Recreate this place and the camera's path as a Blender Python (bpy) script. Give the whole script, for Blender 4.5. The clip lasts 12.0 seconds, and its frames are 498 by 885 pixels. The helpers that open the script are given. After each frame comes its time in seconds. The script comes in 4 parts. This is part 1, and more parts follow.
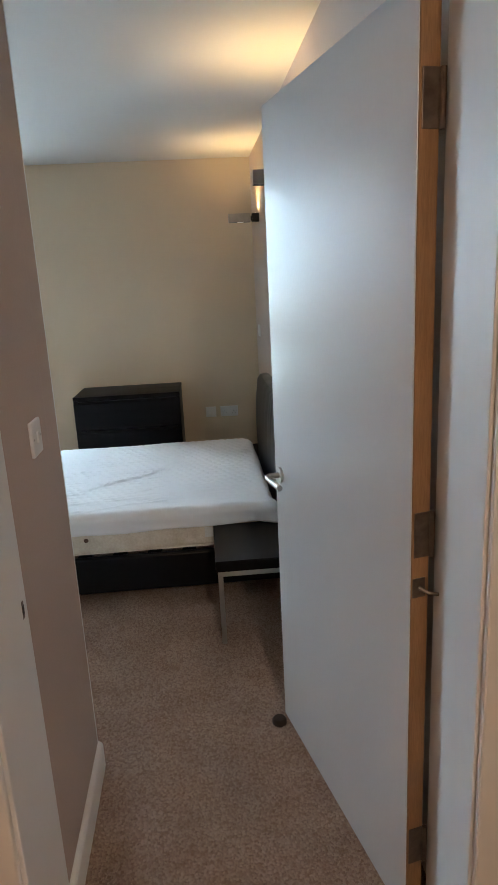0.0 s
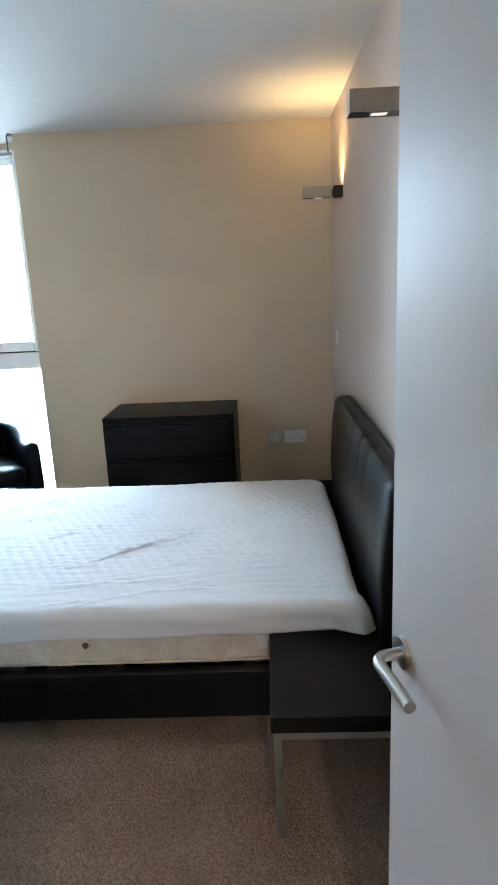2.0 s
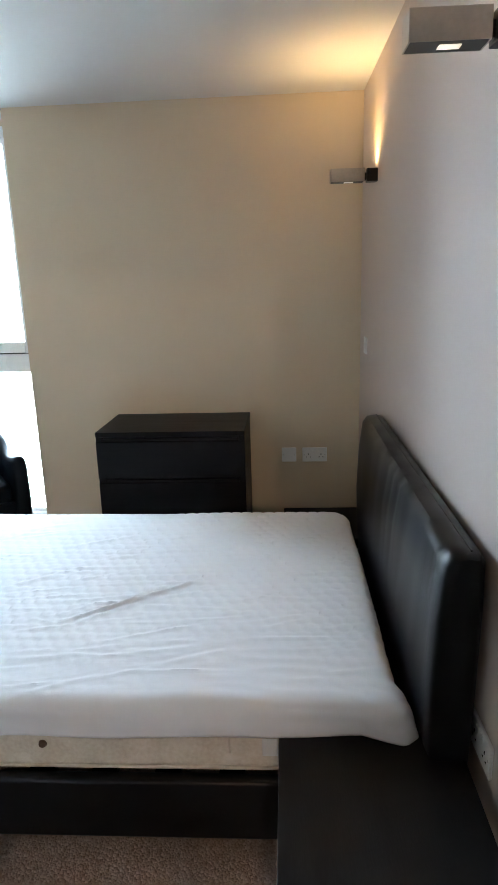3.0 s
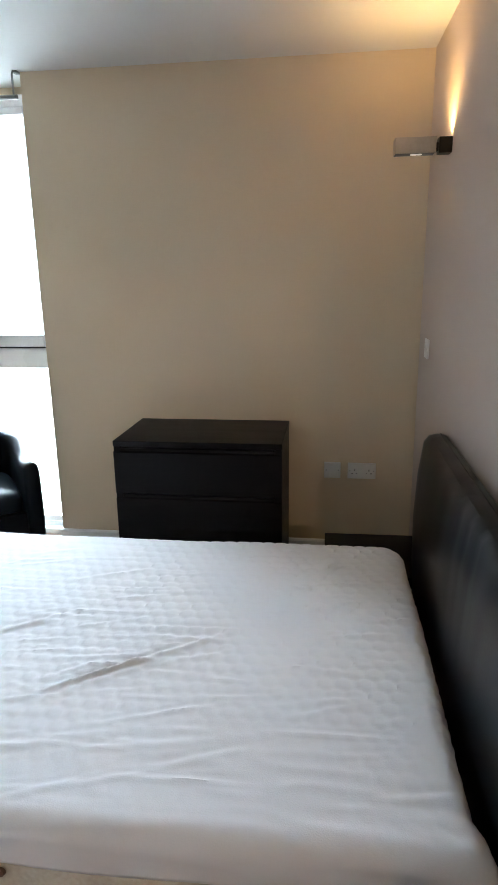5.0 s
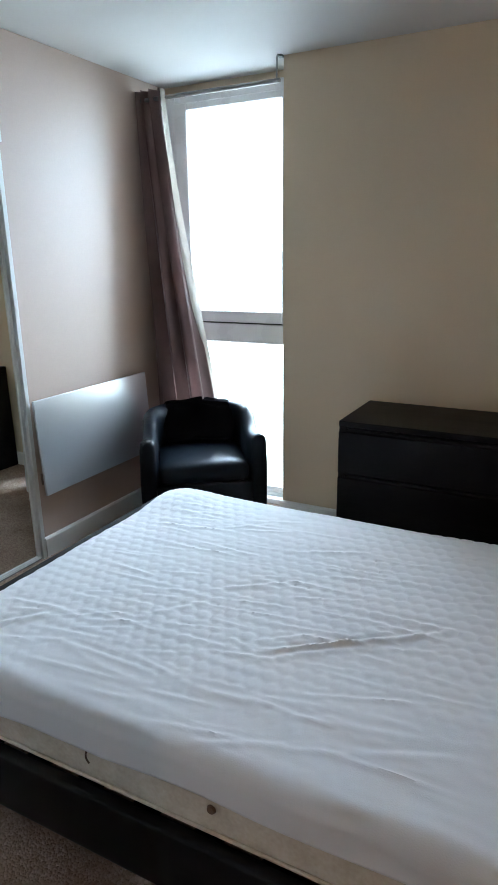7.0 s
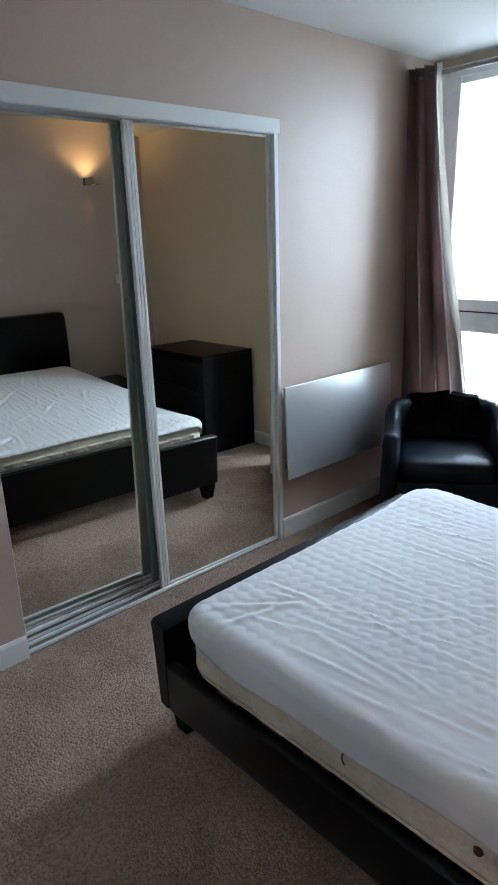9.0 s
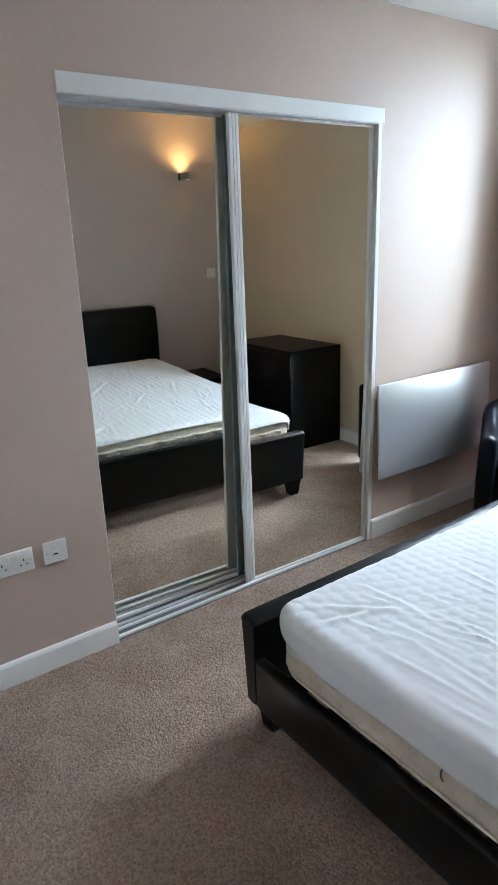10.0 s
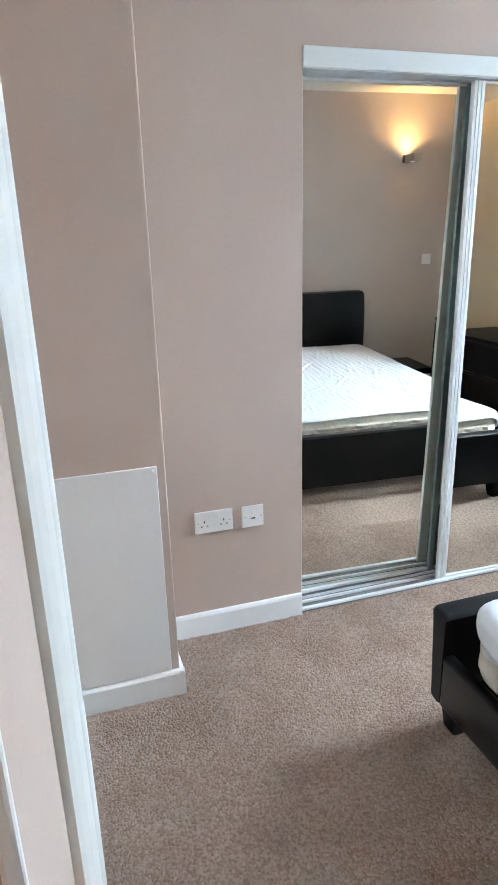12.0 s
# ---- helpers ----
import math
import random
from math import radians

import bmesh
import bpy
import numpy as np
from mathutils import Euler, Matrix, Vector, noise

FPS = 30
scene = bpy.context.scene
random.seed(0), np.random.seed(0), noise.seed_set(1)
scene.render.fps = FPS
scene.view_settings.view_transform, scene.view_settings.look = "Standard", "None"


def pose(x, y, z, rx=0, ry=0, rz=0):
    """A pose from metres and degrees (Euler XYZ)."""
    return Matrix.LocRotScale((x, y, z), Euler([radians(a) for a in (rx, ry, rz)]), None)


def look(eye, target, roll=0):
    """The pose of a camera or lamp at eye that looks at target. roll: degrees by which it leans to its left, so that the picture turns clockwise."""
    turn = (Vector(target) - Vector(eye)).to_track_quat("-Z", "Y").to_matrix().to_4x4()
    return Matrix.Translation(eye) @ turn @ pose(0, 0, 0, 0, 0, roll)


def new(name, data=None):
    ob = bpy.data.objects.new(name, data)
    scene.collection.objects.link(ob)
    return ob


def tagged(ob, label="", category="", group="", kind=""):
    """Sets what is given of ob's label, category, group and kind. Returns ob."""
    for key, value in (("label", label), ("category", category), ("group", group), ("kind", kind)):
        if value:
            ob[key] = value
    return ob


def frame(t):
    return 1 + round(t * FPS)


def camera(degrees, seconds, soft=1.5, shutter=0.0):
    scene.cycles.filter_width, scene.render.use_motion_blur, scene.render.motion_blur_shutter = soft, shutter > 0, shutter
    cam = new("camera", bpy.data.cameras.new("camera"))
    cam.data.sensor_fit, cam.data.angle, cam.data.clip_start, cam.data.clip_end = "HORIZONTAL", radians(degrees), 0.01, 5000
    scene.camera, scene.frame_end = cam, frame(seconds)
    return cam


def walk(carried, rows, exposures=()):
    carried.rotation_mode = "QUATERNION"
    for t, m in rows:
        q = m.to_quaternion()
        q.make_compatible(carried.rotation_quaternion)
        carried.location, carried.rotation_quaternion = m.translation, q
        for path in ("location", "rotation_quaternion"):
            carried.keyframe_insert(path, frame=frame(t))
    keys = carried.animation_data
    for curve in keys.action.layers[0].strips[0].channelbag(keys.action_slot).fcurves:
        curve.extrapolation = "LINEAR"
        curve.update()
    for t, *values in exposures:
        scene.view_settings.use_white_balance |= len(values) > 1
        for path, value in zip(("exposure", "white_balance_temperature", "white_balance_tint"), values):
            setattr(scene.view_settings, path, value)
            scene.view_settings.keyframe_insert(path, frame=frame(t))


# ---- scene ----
cam = camera(43.2, 12.0)
PATH = [
    (0, (0.304, 0.319, 1.566), (0.417, 2.252, 1.067), -2.9),
    (0.5, (0.268, 0.552, 1.542), (0.239, 2.49, 1.048), -3.1),
    (1, (0.309, 0.828, 1.564), (0.218, 2.771, 1.101), -3.2),
    (1.5, (0.323, 1.08, 1.545), (0.219, 3.017, 1.059), -3.2),
    (2, (0.32, 1.359, 1.539), (0.235, 3.295, 1.045), -2.6),
    (2.5, (0.322, 1.604, 1.535), (0.223, 3.539, 1.04), -2.2),
    (3, (0.318, 1.861, 1.541), (0.183, 3.792, 1.04), -1.7),
    (5, (0.296, 2.308, 1.528), (0.035, 4.222, 1.008), -0.8),
    (5.5, (0.297, 2.314, 1.518), (-0.089, 4.205, 0.992), -0.5),
    (6, (0.297, 2.324, 1.517), (-0.215, 4.181, 0.977), -0.2),
    (6.5, (0.276, 2.322, 1.528), (-0.422, 4.111, 0.969), -0.6),
    (7, (0.246, 2.312, 1.53), (-0.653, 4.005, 0.96), -0.8),
    (7.5, (0.208, 2.295, 1.527), (-0.869, 3.879, 0.951), -1.1),
    (9.5, (0.031, 2.239, 1.589), (-1.452, 3.429, 0.966), -2.0),
    (10, (0.004, 2.22, 1.577), (-1.554, 3.308, 0.954), -2.0),
    (10.5, (-0.015, 2.201, 1.568), (-1.672, 3.125, 0.935), -1.5),
    (11, (-0.023, 2.18, 1.55), (-1.77, 2.924, 0.923), -1.5),
    (11.5, (-0.037, 2.149, 1.53), (-1.836, 2.759, 0.907), -1.6),
    (12, (-0.020, 2.160, 1.529), (-1.833, 2.720, 0.896), -1.5),
]
EXPOSURE = [(0, 0.06, 6300, 6), (0.5, 0.34, 6200, 6), (1, 0.58, 6050, 4), (2, 0.34, 6050, 6), (3, 0.28, 6350, 8), (5, 0.18, 6650, 11), (6, 0.22, 6650, 10), (6.5, 0.08, 6600, 10), (7.0, -0.4, 6300, 10), (7.5, -1.4, 6100, 8), (9.5, -0.28, 6450, 12), (10.5, 0.22, 6600, 11), (12, 0.84, 6350, 11)]
walk(cam, [(t, look(eye, target, roll)) for t, eye, target, roll in PATH], EXPOSURE)
SKYLIGHT, LAMP_UP, LAMP_DOWN, HALL = 5200.0, 14.0, 12.0, 50.0

# ---- world and light ----
world = bpy.data.worlds.new("World")
world.use_nodes = True
scene.world = world
wn = world.node_tree.nodes
sky = wn.new("ShaderNodeTexSky")
sky.sky_type = "NISHITA"
sky.sun_disc = False
sky.sun_elevation = radians(40)
sky.sun_rotation = radians(20)
sky.dust_density = 4.0
wn["Background"].inputs["Strength"].default_value = 0.10
world.node_tree.links.new(sky.outputs["Color"], wn["Background"].inputs["Color"])


def lamp(name, kind, m, energy, color, **extra):
    d = bpy.data.lights.new(name, kind)
    d.energy, d.color = energy, color
    for k, v in extra.items():
        if k == "size":
            d.size = v
        if k == "size_y":
            d.size_y = v
        if k == "angle":
            d.angle = v
        if k == "spot":
            d.spot_size = v
        if k == "blend":
            d.spot_blend = v
        if k == "radius":
            d.shadow_soft_size = v
    if kind == "AREA":
        d.shape = "RECTANGLE"
    ob = new(name, d)
    ob.matrix_world = m
    return ob


# overcast sun, wide and weak
lamp("sun", "SUN", look((0, 30, 25), (0, 0, 0)), 0.8, (1.0, 0.96, 0.9), angle=radians(12))
# skylight entering by the tall window
lamp("window_light", "AREA", look((-2.0, 9.0, 4.075), (-2.0, 0, 4.075)), SKYLIGHT, (0.68, 0.88, 1.08), size=8.0, size_y=4.85)
WARM = (1.0, 0.62, 0.25)


# ---- materials ----
def mat(name, rough=0.5, metal=0.0):
    m = bpy.data.materials.new(name)
    m.use_nodes = True
    b = m.node_tree.nodes["Principled BSDF"]
    b.inputs["Roughness"].default_value, b.inputs["Metallic"].default_value = rough, metal
    return m, m.node_tree, b


def surface(name, c1, c2, scale=6.0, rough=0.5, metal=0.0, bump=0.0, bump_scale=80.0, fine=0.06, rough_var=0.08, stretch=(1, 1, 1), spec=0.5):
    """Two-scale colour variation, varied gloss and fine relief, in metres of the object."""
    m, nt, b = mat(name, rough, metal)
    n, l = nt.nodes, nt.links
    tc = n.new("ShaderNodeTexCoord")
    mp = n.new("ShaderNodeMapping")
    mp.inputs["Scale"].default_value = stretch
    l.new(tc.outputs["Object"], mp.inputs["Vector"])
    big = n.new("ShaderNodeTexNoise")
    big.inputs["Scale"].default_value, big.inputs["Detail"].default_value = scale, 5
    l.new(mp.outputs["Vector"], big.inputs["Vector"])
    small = n.new("ShaderNodeTexNoise")
    small.inputs["Scale"].default_value, small.inputs["Detail"].default_value = bump_scale, 3
    l.new(mp.outputs["Vector"], small.inputs["Vector"])
    ramp = n.new("ShaderNodeValToRGB")
    ramp.color_ramp.elements[0].position, ramp.color_ramp.elements[1].position = 0.3, 0.7
    ramp.color_ramp.elements[0].color, ramp.color_ramp.elements[1].color = (*c1, 1), (*c2, 1)
    l.new(big.outputs["Fac"], ramp.inputs["Fac"])
    mix = n.new("ShaderNodeMix")
    mix.data_type, mix.blend_type = "RGBA", "OVERLAY"
    mix.inputs["Factor"].default_value = fine
    l.new(ramp.outputs["Color"], mix.inputs["A"])
    l.new(small.outputs["Fac"], mix.inputs["B"])
    l.new(mix.outputs["Result"], b.inputs["Base Color"])
    mr = n.new("ShaderNodeMapRange")
    mr.inputs["To Min"].default_value, mr.inputs["To Max"].default_value = max(0.02, rough - rough_var), min(1, rough + rough_var)
    l.new(big.outputs["Fac"], mr.inputs["Value"])
    l.new(mr.outputs["Result"], b.inputs["Roughness"])
    b.inputs["Specular IOR Level"].default_value = spec
    if bump:
        bp = n.new("ShaderNodeBump")
        bp.inputs["Strength"].default_value, bp.inputs["Distance"].default_value = 1.0, bump
        l.new(small.outputs["Fac"], bp.inputs["Height"])
        l.new(bp.outputs["Normal"], b.inputs["Normal"])
    return m


PAINT = surface("beige_pink_emulsion", (0.51, 0.40, 0.335), (0.535, 0.423, 0.356), 1.6, 0.43, bump=0.0002, bump_scale=130, fine=0.04, spec=0.65)
MATT = surface("matt_beige_pink_emulsion", (0.51, 0.40, 0.335), (0.535, 0.423, 0.356), 1.6, 0.8, bump=0.0002, bump_scale=130, fine=0.04, spec=0.2)
CREAM = surface("cream_emulsion", (0.63, 0.52, 0.37), (0.655, 0.543, 0.39), 1.6, 0.6, bump=0.0003, bump_scale=130, fine=0.04)
HEADPAINT = surface("pale_pink_emulsion", (0.54, 0.455, 0.405), (0.565, 0.478, 0.428), 1.6, 0.5, bump=0.0003, bump_scale=130, fine=0.04)
CEIL = surface("white_ceiling_paint", (0.66, 0.66, 0.645), (0.69, 0.69, 0.675), 1.2, 0.7, bump=0.0005, bump_scale=110, fine=0.04)
GLOSS = surface("white_gloss_paint", (0.82, 0.82, 0.80), (0.84, 0.84, 0.82), 4, 0.45, spec=0.35, bump=0.0003, bump_scale=45, fine=0.03)
# architrave white, darkened in colour to hold back the window light there
DIMMED = surface("dimmed_white_eggshell", (0.62, 0.61, 0.565), (0.66, 0.65, 0.605), 4, 0.55, spec=0.3, bump=0.0003, bump_scale=45, fine=0.04)
DOORPAINT = surface("white_satin_door_paint", (0.71, 0.71, 0.705), (0.73, 0.73, 0.725), 2.5, 0.25, bump=0.00025, bump_scale=90, fine=0.04, rough_var=0.04)
WOODEDGE = surface("bare_softwood_edge", (0.27, 0.155, 0.075), (0.36, 0.215, 0.11), 5, 0.55, bump=0.0004, bump_scale=70, fine=0.3, stretch=(6, 6, 0.5))
UPVC = surface("white_upvc", (0.84, 0.85, 0.86), (0.87, 0.88, 0.89), 5, 0.28, fine=0.03)
PLASTIC = surface("white_socket_plastic", (0.78, 0.78, 0.76), (0.81, 0.81, 0.79), 12, 0.3, fine=0.03)
HOLE = surface("socket_slot_dark", (0.01, 0.01, 0.01), (0.02, 0.02, 0.02), 10, 0.6)
ALU = surface("white_aluminium_trim", (0.745, 0.77, 0.755), (0.755, 0.78, 0.765), 6, 0.48, fine=0.0, rough_var=0.02)
# frame trim in shade: the shade is put into a dark teal colour
SHADED_TEAL = surface("shaded_stile_teal", (0.19, 0.26, 0.25), (0.23, 0.30, 0.29), 6, 0.45, metal=0.3, fine=0.05)
TRACK = surface("aluminium_track", (0.55, 0.57, 0.57), (0.66, 0.68, 0.68), 8, 0.35, metal=0.6, fine=0.1)
STEEL = surface("brushed_steel", (0.52, 0.51, 0.49), (0.56, 0.55, 0.53), 6, 0.28, rough_var=0.02, metal=1.0, fine=0.04)
NICKEL = surface("satin_nickel", (0.42, 0.38, 0.33), (0.52, 0.47, 0.41), 12, 0.34, metal=1.0, fine=0.1)
RODMETAL = surface("dull_grey_rod_metal", (0.20, 0.20, 0.20), (0.27, 0.27, 0.27), 12, 0.4, metal=0.9, fine=0.1)
HINGE = surface("dull_hinge_steel", (0.16, 0.13, 0.11), (0.24, 0.20, 0.17), 20, 0.45, metal=0.9, fine=0.2)
BLACKMET = surface("black_metal", (0.012, 0.011, 0.010), (0.02, 0.018, 0.017), 10, 0.45, fine=0.1)
LEATHER = surface("black_faux_leather", (0.0055, 0.0055, 0.0065), (0.0075, 0.0075, 0.0085), 2, 0.3, spec=0.17, bump=0.0002, bump_scale=140, fine=0.1, rough_var=0.02)
CHAIRLEATHER = surface("black_leather", (0.0035, 0.006, 0.010), (0.006, 0.010, 0.016), 5, 0.34, spec=0.18, bump=0.0004, bump_scale=140, fine=0.25, rough_var=0.1)
CLOTH = surface("black_knitted_cloth", (0.004, 0.0036, 0.005), (0.008, 0.0068, 0.009), 9, 0.98, bump=0.002, bump_scale=220, fine=0.5, spec=0.05)
VENEER = surface("black_brown_veneer", (0.005, 0.0045, 0.005), (0.009, 0.008, 0.0085), 3, 0.36, spec=0.07, bump=0.0003, bump_scale=60, fine=0.35, stretch=(0.6, 6, 6))
STANDTOP = surface("black_brown_foil", (0.006, 0.005, 0.005), (0.010, 0.009, 0.009), 3, 0.36, spec=0.10, bump=0.0003, bump_scale=60, fine=0.3, stretch=(6, 0.6, 6))
COTTON = surface("white_quilted_cotton", (0.74, 0.745, 0.76), (0.80, 0.80, 0.81), 2.2, 0.85, bump=0.0003, bump_scale=320, fine=0.08, spec=0.25)
ELASTIC = surface("white_elastic", (0.66, 0.66, 0.64), (0.74, 0.74, 0.72), 20, 0.8, bump=0.001, bump_scale=400, fine=0.2)
TICKING = surface("cream_damask_ticking", (0.56, 0.49, 0.39), (0.70, 0.63, 0.53), 11, 0.75, bump=0.0015, bump_scale=90, fine=0.25, spec=0.3)
BROWN = surface("brown_plastic_button", (0.08, 0.04, 0.02), (0.13, 0.07, 0.04), 30, 0.4)
CURTAIN = surface("mauve_brown_satin", (0.165, 0.110, 0.102), (0.25, 0.172, 0.160), 7, 0.32, bump=0.0008, bump_scale=260, fine=0.25, stretch=(1, 1, 0.4))
LINING = surface("cream_curtain_lining", (0.55, 0.52, 0.47), (0.63, 0.60, 0.55), 9, 0.85, bump=0.0006, bump_scale=300, fine=0.15)
SILVER = surface("silver_heater_enamel", (0.72, 0.76, 0.80), (0.74, 0.78, 0.82), 3, 0.28, metal=0.75, fine=0.02, rough_var=0.01)
RUBBER = surface("brown_rubber", (0.035, 0.022, 0.016), (0.06, 0.04, 0.03), 30, 0.7, bump=0.0008, bump_scale=200)
BEAD = surface("lit_white_corner_bead", (0.70, 0.68, 0.65), (0.78, 0.77, 0.75), 15, 0.5, fine=0.15)

# speckled cut-pile carpet
CARPET, nt, b = mat("speckled_beige_carpet", 1.0)
n, l = nt.nodes, nt.links
b.inputs["Specular IOR Level"].default_value = 0.1
tc = n.new("ShaderNodeTexCoord")
tuft = n.new("ShaderNodeTexNoise")
tuft.inputs["Scale"].default_value, tuft.inputs["Detail"].default_value, tuft.inputs["Roughness"].default_value = 150, 3, 0.65
clump = n.new("ShaderNodeTexNoise")
clump.inputs["Scale"].default_value, clump.inputs["Detail"].default_value = 60, 4
worn = n.new("ShaderNodeTexNoise")
worn.inputs["Scale"].default_value, worn.inputs["Detail"].default_value = 2.3, 4
for k in (tuft, clump, worn):
    l.new(tc.outputs["Object"], k.inputs["Vector"])
r1 = n.new("ShaderNodeValToRGB")
for p, c in ((0.34, (0.27, 0.185, 0.140)), (0.47, (0.39, 0.288, 0.230)), (0.64, (0.49, 0.378, 0.310))):
    e = r1.color_ramp.elements.new(p)
    e.color = (*c, 1)
r1.color_ramp.elements.remove(r1.color_ramp.elements[0])
r1.color_ramp.elements.remove(r1.color_ramp.elements[-1])
l.new(tuft.outputs["Fac"], r1.inputs["Fac"])
r2 = n.new("ShaderNodeValToRGB")
r2.color_ramp.elements[0].position, r2.color_ramp.elements[1].position = 0.32, 0.62
r2.color_ramp.elements[0].color, r2.color_ramp.elements[1].color = (0.66, 0.64, 0.63, 1), (1, 1, 1, 1)
l.new(clump.outputs["Fac"], r2.inputs["Fac"])
r3 = n.new("ShaderNodeValToRGB")
r3.color_ramp.elements[0].position, r3.color_ramp.elements[1].position = 0.3, 0.6
r3.color_ramp.elements[0].color, r3.color_ramp.elements[1].color = (0.84, 0.82, 0.80, 1), (1, 1, 1, 1)
l.new(worn.outputs["Fac"], r3.inputs["Fac"])
m1 = n.new("ShaderNodeMix")
m1.data_type, m1.blend_type = "RGBA", "MULTIPLY"
m1.inputs["Factor"].default_value = 1
l.new(r1.outputs["Color"], m1.inputs["A"])
l.new(r2.outputs["Color"], m1.inputs["B"])
m2 = n.new("ShaderNodeMix")
m2.data_type, m2.blend_type = "RGBA", "MULTIPLY"
m2.inputs["Factor"].default_value = 1
l.new(m1.outputs["Result"], m2.inputs["A"])
l.new(r3.outputs["Color"], m2.inputs["B"])
l.new(m2.outputs["Result"], b.inputs["Base Color"])
add = n.new("ShaderNodeMath")
l.new(tuft.outputs["Fac"], add.inputs[0])
l.new(clump.outputs["Fac"], add.inputs[1])
bp = n.new("ShaderNodeBump")
bp.inputs["Distance"].default_value = 0.006
l.new(add.outputs["Value"], bp.inputs["Height"])
l.new(bp.outputs["Normal"], b.inputs["Normal"])

# mirror, glass, glowing lamp aperture
MIRROR, nt, b = mat("silvered_mirror", 0.015, 1.0)
b.inputs["Base Color"].default_value = (0.83, 0.835, 0.785, 1)
GLASS, nt, b = mat("window_glass", 0.0)
b.inputs["Base Color"].default_value = (0.96, 0.98, 0.97, 1)
b.inputs["Transmission Weight"].default_value = 1.0
b.inputs["IOR"].default_value = 1.02
BULB, nt, b = mat("lit_bulb", 0.4)
b.inputs["Emission Color"].default_value = (1.0, 0.72, 0.38, 1)
b.inputs["Emission Strength"].default_value = 14.0
BULBLOW, nt, b = mat("lit_aperture", 0.4)
b.inputs["Emission Color"].default_value = (1.0, 0.86, 0.66, 1)
b.inputs["Emission Strength"].default_value = 0.7


# ---- building helpers ----
def part(name, bm, material, parent=None, label="", smooth=False):
    me = bpy.data.meshes.new(name)
    bmesh.ops.recalc_face_normals(bm, faces=bm.faces)
    bm.to_mesh(me)
    bm.free()
    me.materials.append(material)
    if smooth:
        me.shade_smooth()
        me.set_sharp_from_angle(angle=radians(38))
    ob = new(name, me)
    if parent is not None:
        ob.parent = parent
    if label:
        ob["label"] = label
    return ob


def thing(name, m, label, category, group="", kind=""):
    e = new(name)
    e.empty_display_size = 0.1
    e.matrix_world = m
    return tagged(e, label, category, group, kind)


def box(bm, x0, x1, y0, y1, z0, z1, bevel=0.0, seg=2):
    vs = bmesh.ops.create_cube(bm, size=1.0)["verts"]
    for v in vs:
        v.co = Vector((x0 + (v.co.x + 0.5) * (x1 - x0), y0 + (v.co.y + 0.5) * (y1 - y0), z0 + (v.co.z + 0.5) * (z1 - z0)))
    if bevel > 0:
        es = list({e for v in vs for e in v.link_edges})
        bmesh.ops.bevel(bm, geom=es, offset=bevel, segments=seg, affect="EDGES", profile=0.5)
    return bm


def B(*a, bevel=0.0, seg=2):
    return box(bmesh.new(), *a, bevel=bevel, seg=seg)


def tube(bm, pts, r, seg=14, cap=True):
    """A round bar along a polyline."""
    pts = [Vector(p) for p in pts]
    rings = []
    for i, p in enumerate(pts):
        d = (pts[min(i + 1, len(pts) - 1)] - pts[max(i - 1, 0)]).normalized()
        a = d.orthogonal().normalized() if i == 0 else (rings[-1][1] - d * rings[-1][1].dot(d)).normalized()
        c = d.cross(a)
        rings.append(([bm.verts.new(p + r * (math.cos(2 * math.pi * k / seg) * a + math.sin(2 * math.pi * k / seg) * c)) for k in range(seg)], a))
    for (r0, _), (r1_, _) in zip(rings, rings[1:]):
        for k in range(seg):
            bm.faces.new((r0[k], r0[(k + 1) % seg], r1_[(k + 1) % seg], r1_[k]))
    if cap:
        bm.faces.new(rings[0][0])
        bm.faces.new(rings[-1][0])
    return bm


def disc(bm, centre, normal, r, depth, seg=24, r2=None):
    m = Matrix.Translation(centre) @ Vector(normal).to_track_quat("Z", "Y").to_matrix().to_4x4()
    bmesh.ops.create_cone(bm, cap_ends=True, segments=seg, radius1=r, radius2=r if r2 is None else r2, depth=depth, matrix=m)
    return bm


def loft(bm, loops, closed=True, caps=True):
    rings = [[bm.verts.new(p) for p in lp] for lp in loops]
    k = len(rings[0])
    for a, c in zip(rings, rings[1:]):
        for i in range(k if closed else k - 1):
            bm.faces.new((a[i], a[(i + 1) % k], c[(i + 1) % k], c[i]))
    if caps and closed:
        bm.faces.new(rings[0])
        bm.faces.new(rings[-1])
    return bm


def struct(name, bm, material, label, category="", m=None, smooth=False):
    ob = part(name, bm, material, None, "", smooth)
    if m is not None:
        ob.matrix_world = m
    return tagged(ob, label, category or name.split("_")[0], kind="structure")


# ---- the room ----
CZ = 2.49            # ceiling height
SKEW = 1.1           # degrees by which the head wall and entrance side are out of square
XW, YN = -2.15, 5.562
T = 0.16

struct("floor", B(-2.9, 1.3, -1.6, 5.92, -0.12, 0.0), CARPET, "speckled beige cut-pile carpet, worn and dull", "carpet")
struct("ceiling", B(-2.9, 1.3, -1.6, 6.0, CZ, CZ + 0.14), CEIL, "smooth white painted ceiling", "ceiling")

bm = bmesh.new()
box(bm, -1.25, 1.25, YN, 5.98, 0, CZ)
box(bm, -2.31, -1.25, 5.80, 5.98, 2.445, CZ)
struct("wall_north", bm, CREAM, "cream painted wall beside the tall window", "wall")

bm = bmesh.new()
box(bm, XW - T, XW, 2.0, 3.03, 0, CZ)
box(bm, XW - T, XW, 4.495, 5.98, 0, CZ)
box(bm, XW - T, XW, 3.03, 4.495, 2.085, CZ)
struct("wall_west", bm, PAINT, "beige-pink painted wall round the mirrored wardrobe", "wall")

